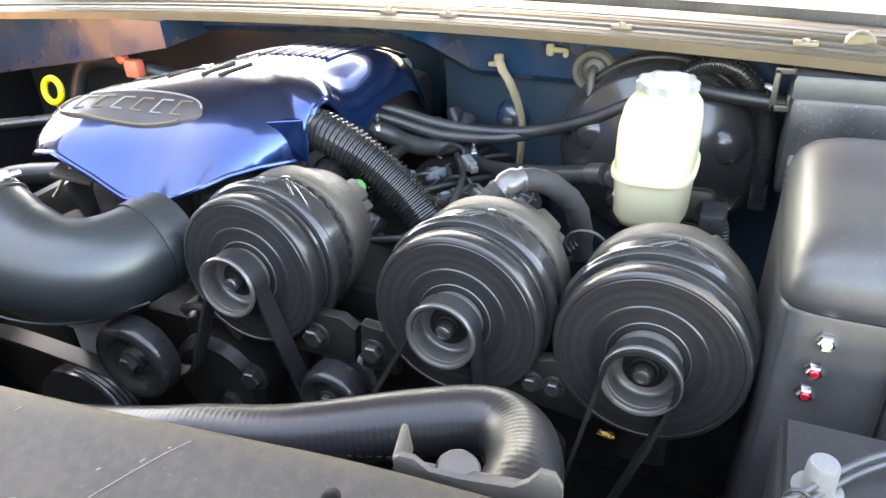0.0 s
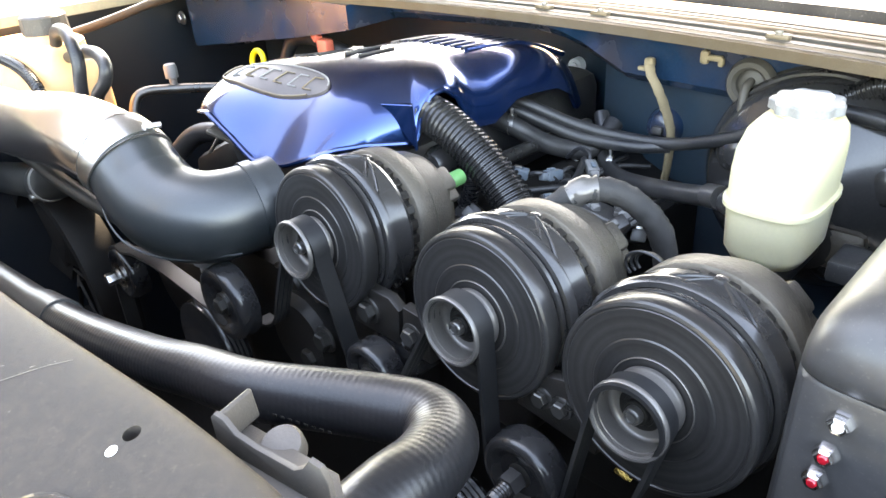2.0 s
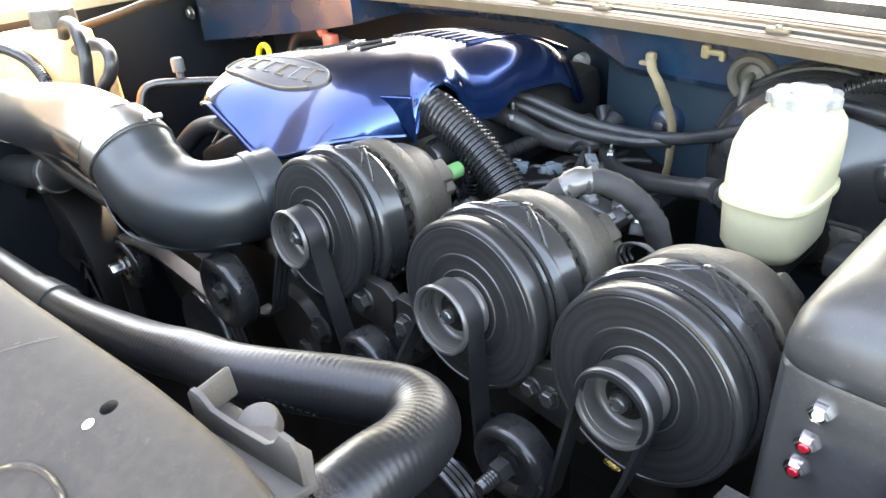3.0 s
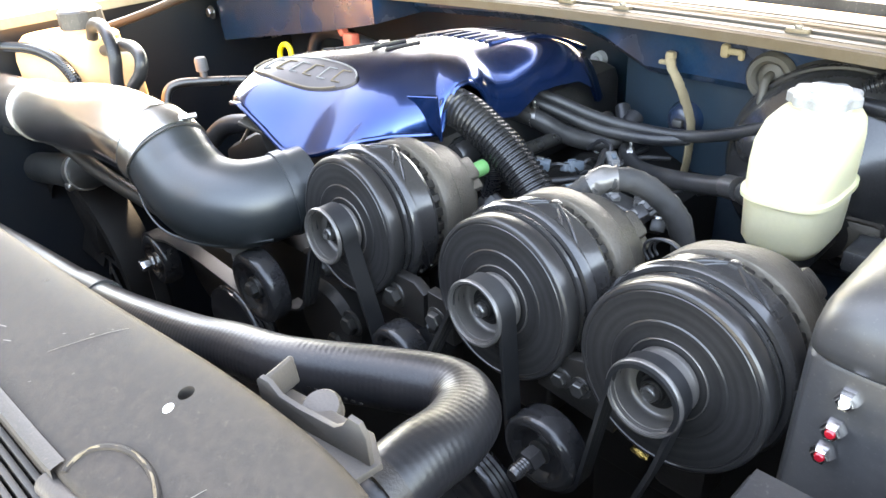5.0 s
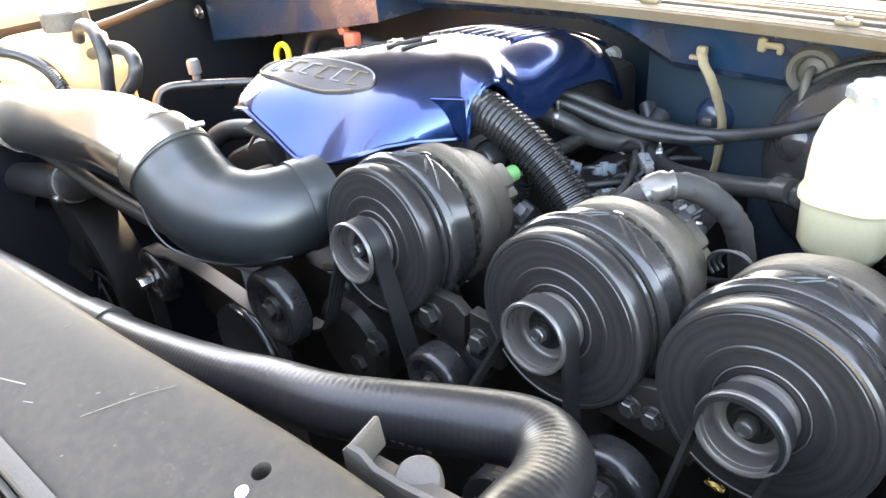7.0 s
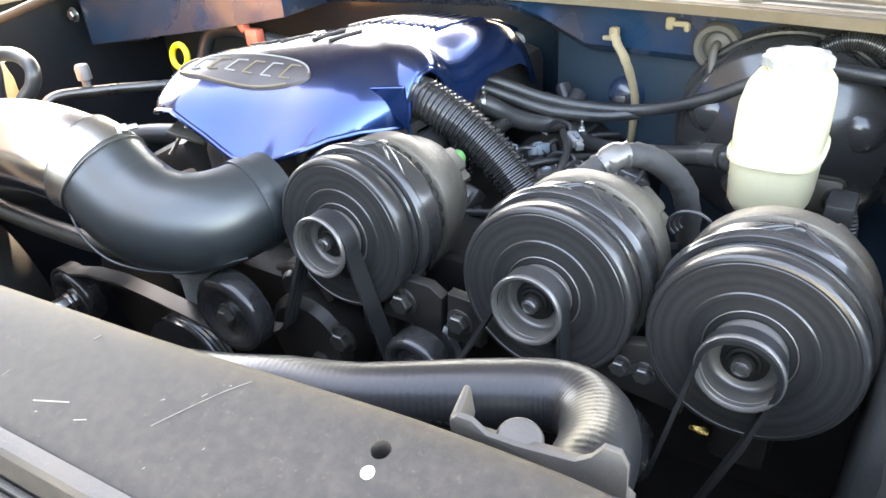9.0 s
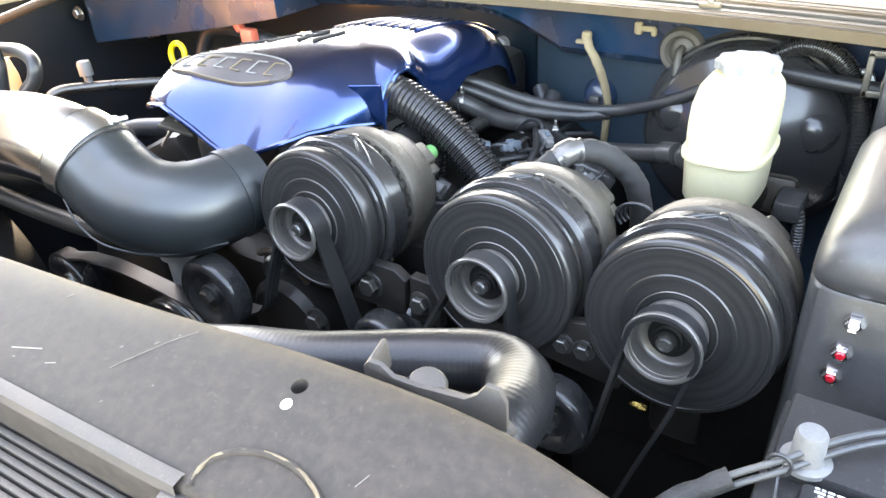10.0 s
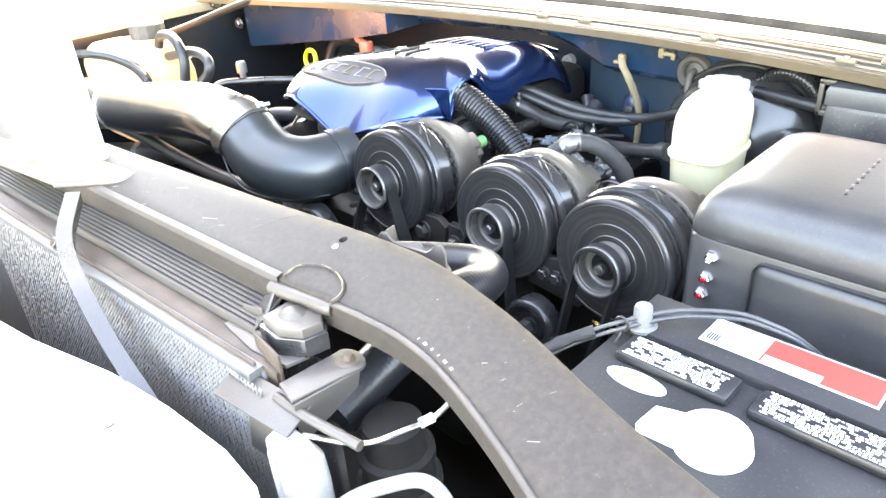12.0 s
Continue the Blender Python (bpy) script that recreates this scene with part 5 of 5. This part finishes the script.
st = thing("wiring_strap", (0, 0, 0), "dirty tan cloth-wrapped lead hanging on the firewall", "cable")
part("lead", tube([(-0.276, 0.970, 1.204), (-0.268, 0.965, 1.190), (-0.257, 0.972, 1.165), (-0.250, 0.995, 1.11), (-0.252, 1.0, 1.06), (-0.262, 1.005, 1.0)], 0.0065, 10, 8, rough=0.0015, flat=0.6), STRAP, st)
part("clip_head", joined(box((0.014, 0.012, 0.014), (-0.278, 0.975, 1.206), 0.004), box((0.014, 0.008, 0.006), (-0.286, 0.972, 1.198), 0.002)), STRAP, st)
hc = thing("harness_clip", (-0.195, 0.980, 1.222), "dirty tan plastic harness clip", "clip")
part("clip", joined(box((0.03, 0.008, 0.008), bevel=0.003), box((0.012, 0.01, 0.018), (-0.009, 0, 0.0), 0.004), box((0.008, 0.008, 0.012), (0.013, 0, -0.004), 0.003)), STRAP, hc)
sd = thing("firewall_stud", (-0.272, 1.012, 1.104), "painted boss with a dark stud on the firewall", "fastener")
part("boss", lathe([(0, -0.01), (0.012, -0.01), (0.022, -0.004), (0.03, 0.014), (0, 0.015)], 24), BODY, sd)
part("stud", box((0.016, 0.01, 0.012), (0, -0.012, 0), 0.003), PLASTIC, sd)

# ---- electrical box and battery ----
eb = thing("electrical_box", (0, 0, 0), "large dusty black plastic box with three indicator lamps", "electrical box")
part("body", loft([(0.254, 0.606, 0.153, 0.136, 0.16, 0.90), (0.252, 0.603, 0.146, 0.129, 0.16, 1.186), (0.252, 0.603, 0.1448, 0.1278, 0.17, 1.1885)], 72), BOXPLASTIC, eb)
part("lid", loft([(0.252, 0.603, 0.1445, 0.1275, 0.17, 1.1888), (0.252, 0.603, 0.1462, 0.1292, 0.17, 1.1905), (0.252, 0.603, 0.1458, 0.1288, 0.18, 1.200), (0.252, 0.603, 0.1440, 0.1270, 0.19, 1.211), (0.252, 0.603, 0.1400, 0.1230, 0.2, 1.2205), (0.252, 0.603, 0.1335, 0.1165, 0.22, 1.2285), (0.252, 0.603, 0.1250, 0.1080, 0.24, 1.2340), (0.252, 0.603, 0.1140, 0.0970, 0.26, 1.2372), (0.252, 0.603, 0.098, 0.082, 0.28, 1.2386), (0.252, 0.603, 0.05, 0.04, 0.3, 1.2392)], 72), BOXPLASTIC, eb, smooth=60)
part("front_panel", moved(box((0.185, 0.014, 0.17), bevel=0.012, seg=4), pose(0.277, 0.4685, 1.098, -2.5, 0, 0)), BOXPLASTIC, eb)
for z, m in ((1.172, CLEAR), (1.147, LED), (1.127, LED)):
    led = part("indicator_lamp", moved(lathe([(0.0036, -0.005), (0.005, -0.0055), (0.0066, -0.0035), (0.0072, 0.0), (0.0076, 0.001), (0.0076, 0.004)], 6), pose(0.136 + (z - 1.127) * 0.12, 0.470 - (1.172 - z) * 0.06, z)), ALU, eb, "chrome ringed indicator lamp")
    part("lens", moved(lathe([(0, -0.0068), (0.0026, -0.0063), (0.0038, -0.0045), (0.0038, 0.0)], 16), pose(0.136 + (z - 1.127) * 0.12, 0.470 - (1.172 - z) * 0.06, z)), m, led)
for k in range(7):
    part("embossed_bar", box((0.003, 0.012, 0.0008), (0.232 + 0.0 * k, 0.55 + 0.016 * k, 1.2394), 0.0003, turn=(0, 0, 10)), PLASTIC, eb)

bat = thing("battery", (0, 0, 0), "black car battery with labels and clamped cables", "battery")
part("case", box((0.275, 0.20, 0.22), (0.255, 0.302, 1.03), 0.005), BATTERY, bat)
part("lid", slab([(0.116, 0.205), (0.395, 0.205), (0.395, 0.405), (0.116, 0.405)], 1.125, 1.146, 0.004), BATTERY, bat)
part("lid_ridge", slab([(0.120, 0.335), (0.39, 0.335), (0.39, 0.402), (0.120, 0.402)], 1.145, 1.156, 0.004), BATTERY, bat)
part("terminal_post", moved(lathe([(0, 0.020), (0.0075, 0.020), (0.0085, 0.018), (0.0092, 0.0), (0.014, -0.001), (0.014, -0.004), (0, -0.004)], 24, axis="Z"), pose(0.137, 0.345, 1.157)), GREY, bat, "dull lead terminal post")
for x0, x1, y0 in ((0.138, 0.242, 0.312), (0.258, 0.38, 0.312)):
    cx = (x0 + x1) / 2
    vent = part("vent_cover", box((x1 - x0, 0.034, 0.010), (cx, y0, 1.151), 0.004), LABEL, bat, "black vent cover with white print")
    rnd = random.Random(7)
    for row in range(11):
        x = x0 + 0.006 + 0.004 * rnd.random()
        while x < x1 - 0.012:
            w = rnd.uniform(0.0015, 0.0065)
            if rnd.random() < 0.85:
                part("print_bar", box((min(w, x1 - 0.006 - x), 0.0013, 0.0004), (x + w / 2, y0 + 0.0135 - 0.0027 * row, 1.1564)), PRINT, vent)
            x += w + 0.0011
oval = [(0.169 + 0.028 * math.cos(t), 0.281 + 0.0115 * math.sin(t)) for t in np.linspace(0, 2 * math.pi, 41)[:-1]]
st2 = part("oval_sticker", slab(oval, 1.1462, 1.1470), PRINT, bat, "pale oval sticker")
for k in range(5):
    part("print_bar", box((0.007, 0.006, 0.0005), (0.149 + 0.010 * k, 0.281, 1.1473)), STRAP, st2)
lab = part("sticker", slab([(0.187, 0.356), (0.335, 0.356), (0.335, 0.396), (0.187, 0.396)], 1.1562, 1.1568), PRINT, bat, "white and red sticker")
part("red_field", slab([(0.240, 0.358), (0.333, 0.358), (0.333, 0.394), (0.240, 0.394)], 1.1569, 1.1572), RED, lab)
part("white_field", slab([(0.242, 0.3585), (0.290, 0.3585), (0.290, 0.368), (0.242, 0.368)], 1.1573, 1.1576), PRINT, lab)
for k in range(5):
    part("code_bar", box((0.0012, 0.012, 0.0004), (0.192 + 0.0022 * k, 0.366, 1.1571)), LABEL, lab)
bt = thing("terminal_cover", (0.252, 0.252, 1.146), "white plastic battery terminal cover", "terminal cover")
part("dome", lathe([(0, 0.020), (0.018, 0.018), (0.028, 0.011), (0.030, 0.0), (0, 0.0)], 32, axis="Z"), WHITE, bt)
part("strap", slab([(-0.052, -0.024), (-0.02, -0.022), (-0.01, 0.004), (-0.02, 0.012), (-0.05, 0.002)], 0.0, 0.012, 0.004), WHITE, bt)
cb = thing("battery_cables", (0, 0, 0), "pair of grey cables with a taped end", "cable")
for dx, dz in ((0.0, 0.0), (0.004, -0.005)):
    part("cable", tube([(0.063 + dx, 0.28, 1.125 + dz), (0.084 + dx, 0.301, 1.140 + dz), (0.104 + dx, 0.316, 1.152 + dz), (0.125 + dx, 0.329, 1.163 + dz), (0.150 + dx, 0.353, 1.170 + dz), (0.173 + dx, 0.371, 1.173 + dz), (0.207 + dx, 0.391, 1.173 + dz), (0.234 + dx, 0.402, 1.166 + dz), (0.253 + dx, 0.412, 1.155 + dz), (0.275 + dx, 0.43, 1.13 + dz)], 0.0021, 10, 8), CABLE, cb)
part("taped_end", tube([(0.04, 0.255, 1.10), (0.063, 0.280, 1.124), (0.084, 0.301, 1.139), (0.104, 0.316, 1.150)], 0.0058, 12, 8, rough=0.0018), TAPE, cb)
part("cable_tie", tube([(0.1255 + 0.0065 * math.cos(q), 0.3275, 1.1612 + 0.0075 * math.sin(q)) for q in np.linspace(0, 2 * math.pi, 17)], 0.0012, 6, 1), PLASTIC, cb)
part("tie_tail", tube([(0.126, 0.327, 1.154), (0.127, 0.320, 1.150), (0.128, 0.312, 1.149)], 0.0012, 6, 3), PLASTIC, cb)

# ---- alternator wiring ----
w1 = thing("taped_cable", (0, 0, 0), "fat cloth-taped cable arching off the alternator", "cable")
part("cable", tube([(-0.165, 0.60, 1.165), (-0.142, 0.622, 1.185), (-0.118, 0.644, 1.182), (-0.095, 0.662, 1.160), (-0.082, 0.675, 1.128), (-0.080, 0.685, 1.08)], 0.0122, 20, 10, rough=0.0020), TAPE, w1)
part("silver_tape", tube([(-0.150, 0.614, 1.1795), (-0.142, 0.622, 1.1848), (-0.131, 0.632, 1.1862)], 0.0132, 18, 4, rough=0.003), PULLEY, w1)
w2 = thing("wire_loop", (0, 0, 0), "thin black wire loops behind the alternator", "wire")
for k in range(3):
    part("wire", tube([(-0.058 + (0.020 - 0.003 * k) * math.cos(q), 0.60 + 0.004 * k, 1.142 + (0.015 - 0.002 * k) * math.sin(q)) for q in np.linspace(-0.6, 3.9, 14)], 0.0016, 6, 3), RUBBER, w2)

# ---- injectors, connectors and clutter beside the cover ----
rng = random.Random(11)
for k in range(18):
    x, y, z = -0.28 + rng.uniform(-0.09, 0.10), 0.66 + 0.016 * k, 1.052 + rng.uniform(-0.03, 0.028)
    c = thing("wiring_connector", (x, y, z), "black plastic wiring connector with a grey lock", "connector", "connectors on the engine")
    c.rotation_euler = (rng.uniform(-0.7, 0.7), rng.uniform(-0.8, 0.8), rng.uniform(-1.2, 1.2))
    c.scale = [rng.uniform(0.6, 1.1)] * 3
    part("housing", box((0.026, 0.034, 0.022), bevel=0.003), PLASTIC, c)
    part("lock", box((0.012, 0.014, 0.006), (0, -0.006, 0.013), 0.0015), (GREY, STEEL, GREY, RUBBERGREY)[k % 4], c)
    part("lead", tube([(0, 0.016, 0), (0.004, 0.035, 0.006), (-0.01, 0.06, -0.005), (-0.02, 0.09, -0.03)], 0.0035, 8, 5), RUBBER, c)
coil = thing("ignition_coil", (-0.222, 0.775, 1.066), "black ignition coil with a bright bolt", "ignition coil")
part("body", box((0.05, 0.04, 0.035), bevel=0.004, turn=(0, 20, 20)), PLASTIC, coil)
part("edge", box((0.052, 0.004, 0.006), (0, -0.018, 0.018), 0.001, turn=(0, 20, 20)), GREY, coil)
copy_thing(coil, pose(-0.265, 0.80, 1.062, 0, 10, 25))
copy_thing(coil, pose(-0.20, 0.83, 1.06, 0, 10, 10))
SLATE = material("slate blue plastic", (0.10, 0.13, 0.155), 0.4, dust=0.25, dust_color=(0.16, 0.14, 0.12), bump=0.2)
for k, (x, y, z, rz) in enumerate(((-0.305, 0.72, 1.092, 30), (-0.262, 0.735, 1.098, -35), (-0.235, 0.775, 1.090, 65), (-0.300, 0.79, 1.102, -10), (-0.205, 0.80, 1.078, 20), (-0.275, 0.84, 1.100, 50), (-0.330, 0.76, 1.108, -60))):
    c = thing("wiring_connector", pose(x, y, z, 12 * (k % 3) - 10, 15 - 9 * (k % 4), rz), "slate grey plastic plug on a black lead", "connector", "plugs beside the engine cover")
    part("housing", joined(box((0.015, 0.024, 0.013), bevel=0.002), box((0.011, 0.010, 0.010), (0, -0.015, 0), 0.002)), (SLATE, PLASTIC, GREY)[k % 3], c)
    part("lock", box((0.006, 0.010, 0.003), (0, -0.003, 0.008), 0.0008), (STEEL, SLATE)[k % 2], c)
    part("lead", tube([(0, 0.011, 0), (0.002, 0.025, 0.006), (-0.006, 0.045, 0.0), (-0.015, 0.06, -0.025)], 0.0030, 8, 5), RUBBER, c)
for x, y, z, r in ((-0.418, 0.853, 1.1275, 0.0152), (-0.30, 0.9235, 1.0715, 0.0132)):
    ring = thing("spring_clamp", (x, y, z), "bright steel spring clamp on a heater hose", "clamp", "spring clamps on the hoses")
    part("band", moved(lathe([(r - 0.001, -0.004), (r, -0.004), (r, 0.004), (r - 0.001, 0.004)], 28), pose(0, 0, 0, 0, 0, -65)), STEEL, ring)
    part("ear", box((0.006, 0.004, 0.009), (0, 0, r + 0.004), 0.001, turn=(0, 0, -65)), STEEL, ring)
gc = thing("green_cap", (-0.345, 0.66, 1.132), "small green plastic cap", "cap")
part("cap", lathe([(0, -0.010), (0.008, -0.010), (0.0095, -0.007), (0.0095, 0.008), (0, 0.009)], 18), GREEN, gc)
cap2 = thing("oil_sensor", (-0.40, 0.69, 1.13), "round dark sensor cap under the cover", "sensor")
part("cap", lathe([(0, -0.02), (0.016, -0.018), (0.022, -0.006), (0.022, 0.03), (0, 0.03)], 24), BLACK, cap2)
for k, (a, b) in enumerate((((-0.36, 0.66, 1.06), (-0.2, 0.72, 1.05)), ((-0.34, 0.72, 1.09), (-0.24, 0.9, 1.06)), ((-0.30, 0.64, 1.03), (-0.12, 0.80, 1.0)), ((-0.25, 0.70, 1.09), (-0.30, 0.86, 1.10)))):
    m = [(a[i] + b[i]) / 2 + (0.02, -0.01, 0.015)[i] for i in range(3)]
    run("engine_wire", "black loom wire over the engine", [a, m, b], 0.0045, RUBBER, "wire", 10)
fill = thing("fuel_rail", (0, 0, 0), "dark metal fuel rail beside the manifold", "pipe")
part("rail", tube([(-0.40, 0.66, 1.10), (-0.39, 0.80, 1.10), (-0.39, 1.0, 1.09)], 0.010, 14, 6), DARKSTEEL, fill)
dark = thing("throttle_linkage", (-0.66, 0.55, 1.13), "dark throttle linkage under the engine cover", "linkage")
part("plate", box((0.05, 0.04, 0.006), (0, 0, 0.03), 0.002, turn=(10, 15, 20)), CAST, dark)
part("wire", tube([(-0.03, -0.02, 0.0), (0.0, 0.0, 0.04), (0.03, 0.03, 0.045)], 0.0025, 6, 6), STEEL, dark)
part("body", box((0.14, 0.06, 0.08), (0.07, 0.06, -0.01), 0.01), DARKCAST, dark)

# ---- left rear: coolant tank, lines, dipstick, red cap ----
tank = thing("coolant_tank", (0, 0, 0), "yellowed translucent coolant tank with black screw cap", "coolant tank")
part("body", loft([(-1.25, 0.51, 0.16, 0.07, 0.5, 1.02), (-1.25, 0.51, 0.175, 0.075, 0.5, 1.06), (-1.25, 0.51, 0.175, 0.075, 0.5, 1.17), (-1.25, 0.51, 0.168, 0.07, 0.5, 1.195), (-1.24, 0.51, 0.15, 0.06, 0.6, 1.215), (-1.17, 0.515, 0.08, 0.05, 0.8, 1.232), (-1.16, 0.515, 0.036, 0.036, 1.0, 1.240), (-1.16, 0.515, 0.036, 0.036, 1.0, 1.248)]), TANK, tank)
for k in range(5):
    part("bump", moved(lathe([(0, 0.010), (0.014, 0.008), (0.02, 0.0), (0, -0.004)], 16, axis="Z"), pose(-1.30 + 0.03 * k, 0.50, 1.206 + 0.005 * k)), TANK, tank)
capt = part("cap", moved(lathe([(0, 0.030), (0.034, 0.030), (0.037, 0.027), (0.038, 0.0), (0, 0.0)], 14, axis="Z"), pose(-1.16, 0.515, 1.246)), PLASTIC, tank, "black screw cap", 25)
part("cap_top", moved(lathe([(0, 0.004), (0.030, 0.003), (0.033, 0.0), (0, 0.0)], 28, axis="Z"), pose(-1.16, 0.515, 1.276)), CAPGREY, capt, "chalky top of the cap")
th = run("tank_hose", "black hose looping from the coolant tank", [(-1.10, 0.505, 1.235), (-1.075, 0.503, 1.258), (-1.02, 0.497, 1.266), (-0.972, 0.487, 1.254), (-0.952, 0.481, 1.228), (-0.955, 0.475, 1.19), (-0.96, 0.47, 1.13)], 0.0100)
th2 = run("tank_hose", "clamped black hose elbow on the coolant tank", [(-1.09, 0.515, 1.212), (-0.99, 0.507, 1.234), (-0.92, 0.50, 1.243), (-0.872, 0.49, 1.235), (-0.872, 0.483, 1.212), (-0.91, 0.478, 1.18), (-0.93, 0.475, 1.12)], 0.0095)
part("clamp", tube([(-0.99, 0.507, 1.234), (-0.975, 0.5055, 1.237)], 0.0115, 14, 3), STEEL, th2)
vl = thing("vapour_line", (0, 0, 0), "black corrugated vapour line by the tank", "hose")
part("hose", tube([(-1.5, 0.445, 1.188), (-1.461, 0.445, 1.188), (-1.26, 0.445, 1.209), (-1.128, 0.445, 1.207), (-1.066, 0.445, 1.186), (-1.055, 0.445, 1.154), (-1.045, 0.44, 1.0739999999999998)], 0.0085, 16, 8, wave=0.0016, pitch=0.005), CONDUIT, vl)
acl = thing("air_conditioning_line", (0, 0, 0), "grey aluminium line with a capped port", "pipe")
part("line", tube([(-1.12, 0.60, 1.07), (-1.13, 0.63, 1.112), (-1.10, 0.70, 1.11), (-1.02, 0.80, 1.10), (-0.9, 0.88, 1.10)], 0.009, 14, 8), DARKSTEEL, acl)
part("port", moved(lathe([(0, 0.045), (0.010, 0.045), (0.012, 0.04), (0.012, 0.02), (0.007, 0.018), (0.007, 0)], 16, axis="Z"), pose(-1.11, 0.69, 1.112)), GREY, acl)
run("coolant_hose", "thick black coolant hose behind the intake", [(-0.98, 0.60, 1.03), (-0.93, 0.63, 1.075), (-0.84, 0.66, 1.085), (-0.74, 0.70, 1.08)], 0.017)
lh = run("lower_hose", "thick black ribbed hose under the intake pipe", [(-1.62, 0.43, 0.90), (-1.44, 0.43, 0.935), (-1.30, 0.43, 0.967), (-1.15, 0.43, 1.0), (-1.02, 0.44, 1.045), (-0.90, 0.46, 1.085), (-0.80, 0.49, 1.10)], 0.033, DUSTYHOSE)
part("clamp", tube([(-1.145, 0.43, 1.002), (-1.125, 0.431, 1.008)], 0.036, 24, 3), STEEL, lh)
part("clamp_screw", box((0.02, 0.014, 0.012), (-1.135, 0.40, 0.985), 0.002), STEEL, lh)
run("thin_hose", "thin black hose sagging below the intake elbow", [(-1.45, 0.40, 1.03), (-1.20, 0.40, 1.075), (-1.05, 0.40, 1.078), (-0.93, 0.40, 1.068), (-0.80, 0.41, 1.055), (-0.69, 0.42, 1.052), (-0.55, 0.45, 1.06)], 0.0125, DUSTYHOSE)
dip = thing("dipstick", (-1.03, 0.83, 1.14), "yellow ring handle of a dipstick", "dipstick")
part("ring", tube([(0.020 * math.cos(t), 0.004 * math.sin(t), 0.020 * math.sin(t)) for t in np.linspace(0, 2 * math.pi, 25)], 0.0055, 10, 2), YELLOW, dip)
part("stem", tube([(0, 0, -0.02), (0.01, 0.0, -0.08)], 0.003, 8, 3), STEEL, dip)
rc = thing("red_connector", (-0.928, 0.910, 1.170), "faded red plastic connector on a black hose", "connector")
part("body", joined(box((0.03, 0.02, 0.03), (0.012, 0, -0.006), 0.004), box((0.016, 0.016, 0.026), (-0.014, 0, 0.014), 0.004, turn=(0, -35, 0))), ORANGE, rc)
run("breather_hose", "black looped hose with a red connector", [(-1.10, 0.93, 1.09), (-1.07, 0.94, 1.15), (-1.0, 0.94, 1.166), (-0.925, 0.93, 1.160), (-0.84, 0.95, 1.135)], 0.014)
# the shroud's colour is darkened to stand for shade low in the bay
fan = thing("fan_shroud", (-1.30, 0.45, 0.74), "dark round plastic shroud low in the bay", "fan shroud")
part("ring", lathe([(0.19, -0.02), (0.215, -0.02), (0.22, 0.0), (0.22, 0.05), (0.19, 0.05)], 56), GRIME_SHADE, fan)
for k in range(6):
    part("blade", moved(box((0.16, 0.006, 0.05), (0.10, 0, 0), 0.002, turn=(25, 0, 0)), pose(0, 0.015, 0, 0, 60 * k, 0)), GRIME_SHADE, fan)
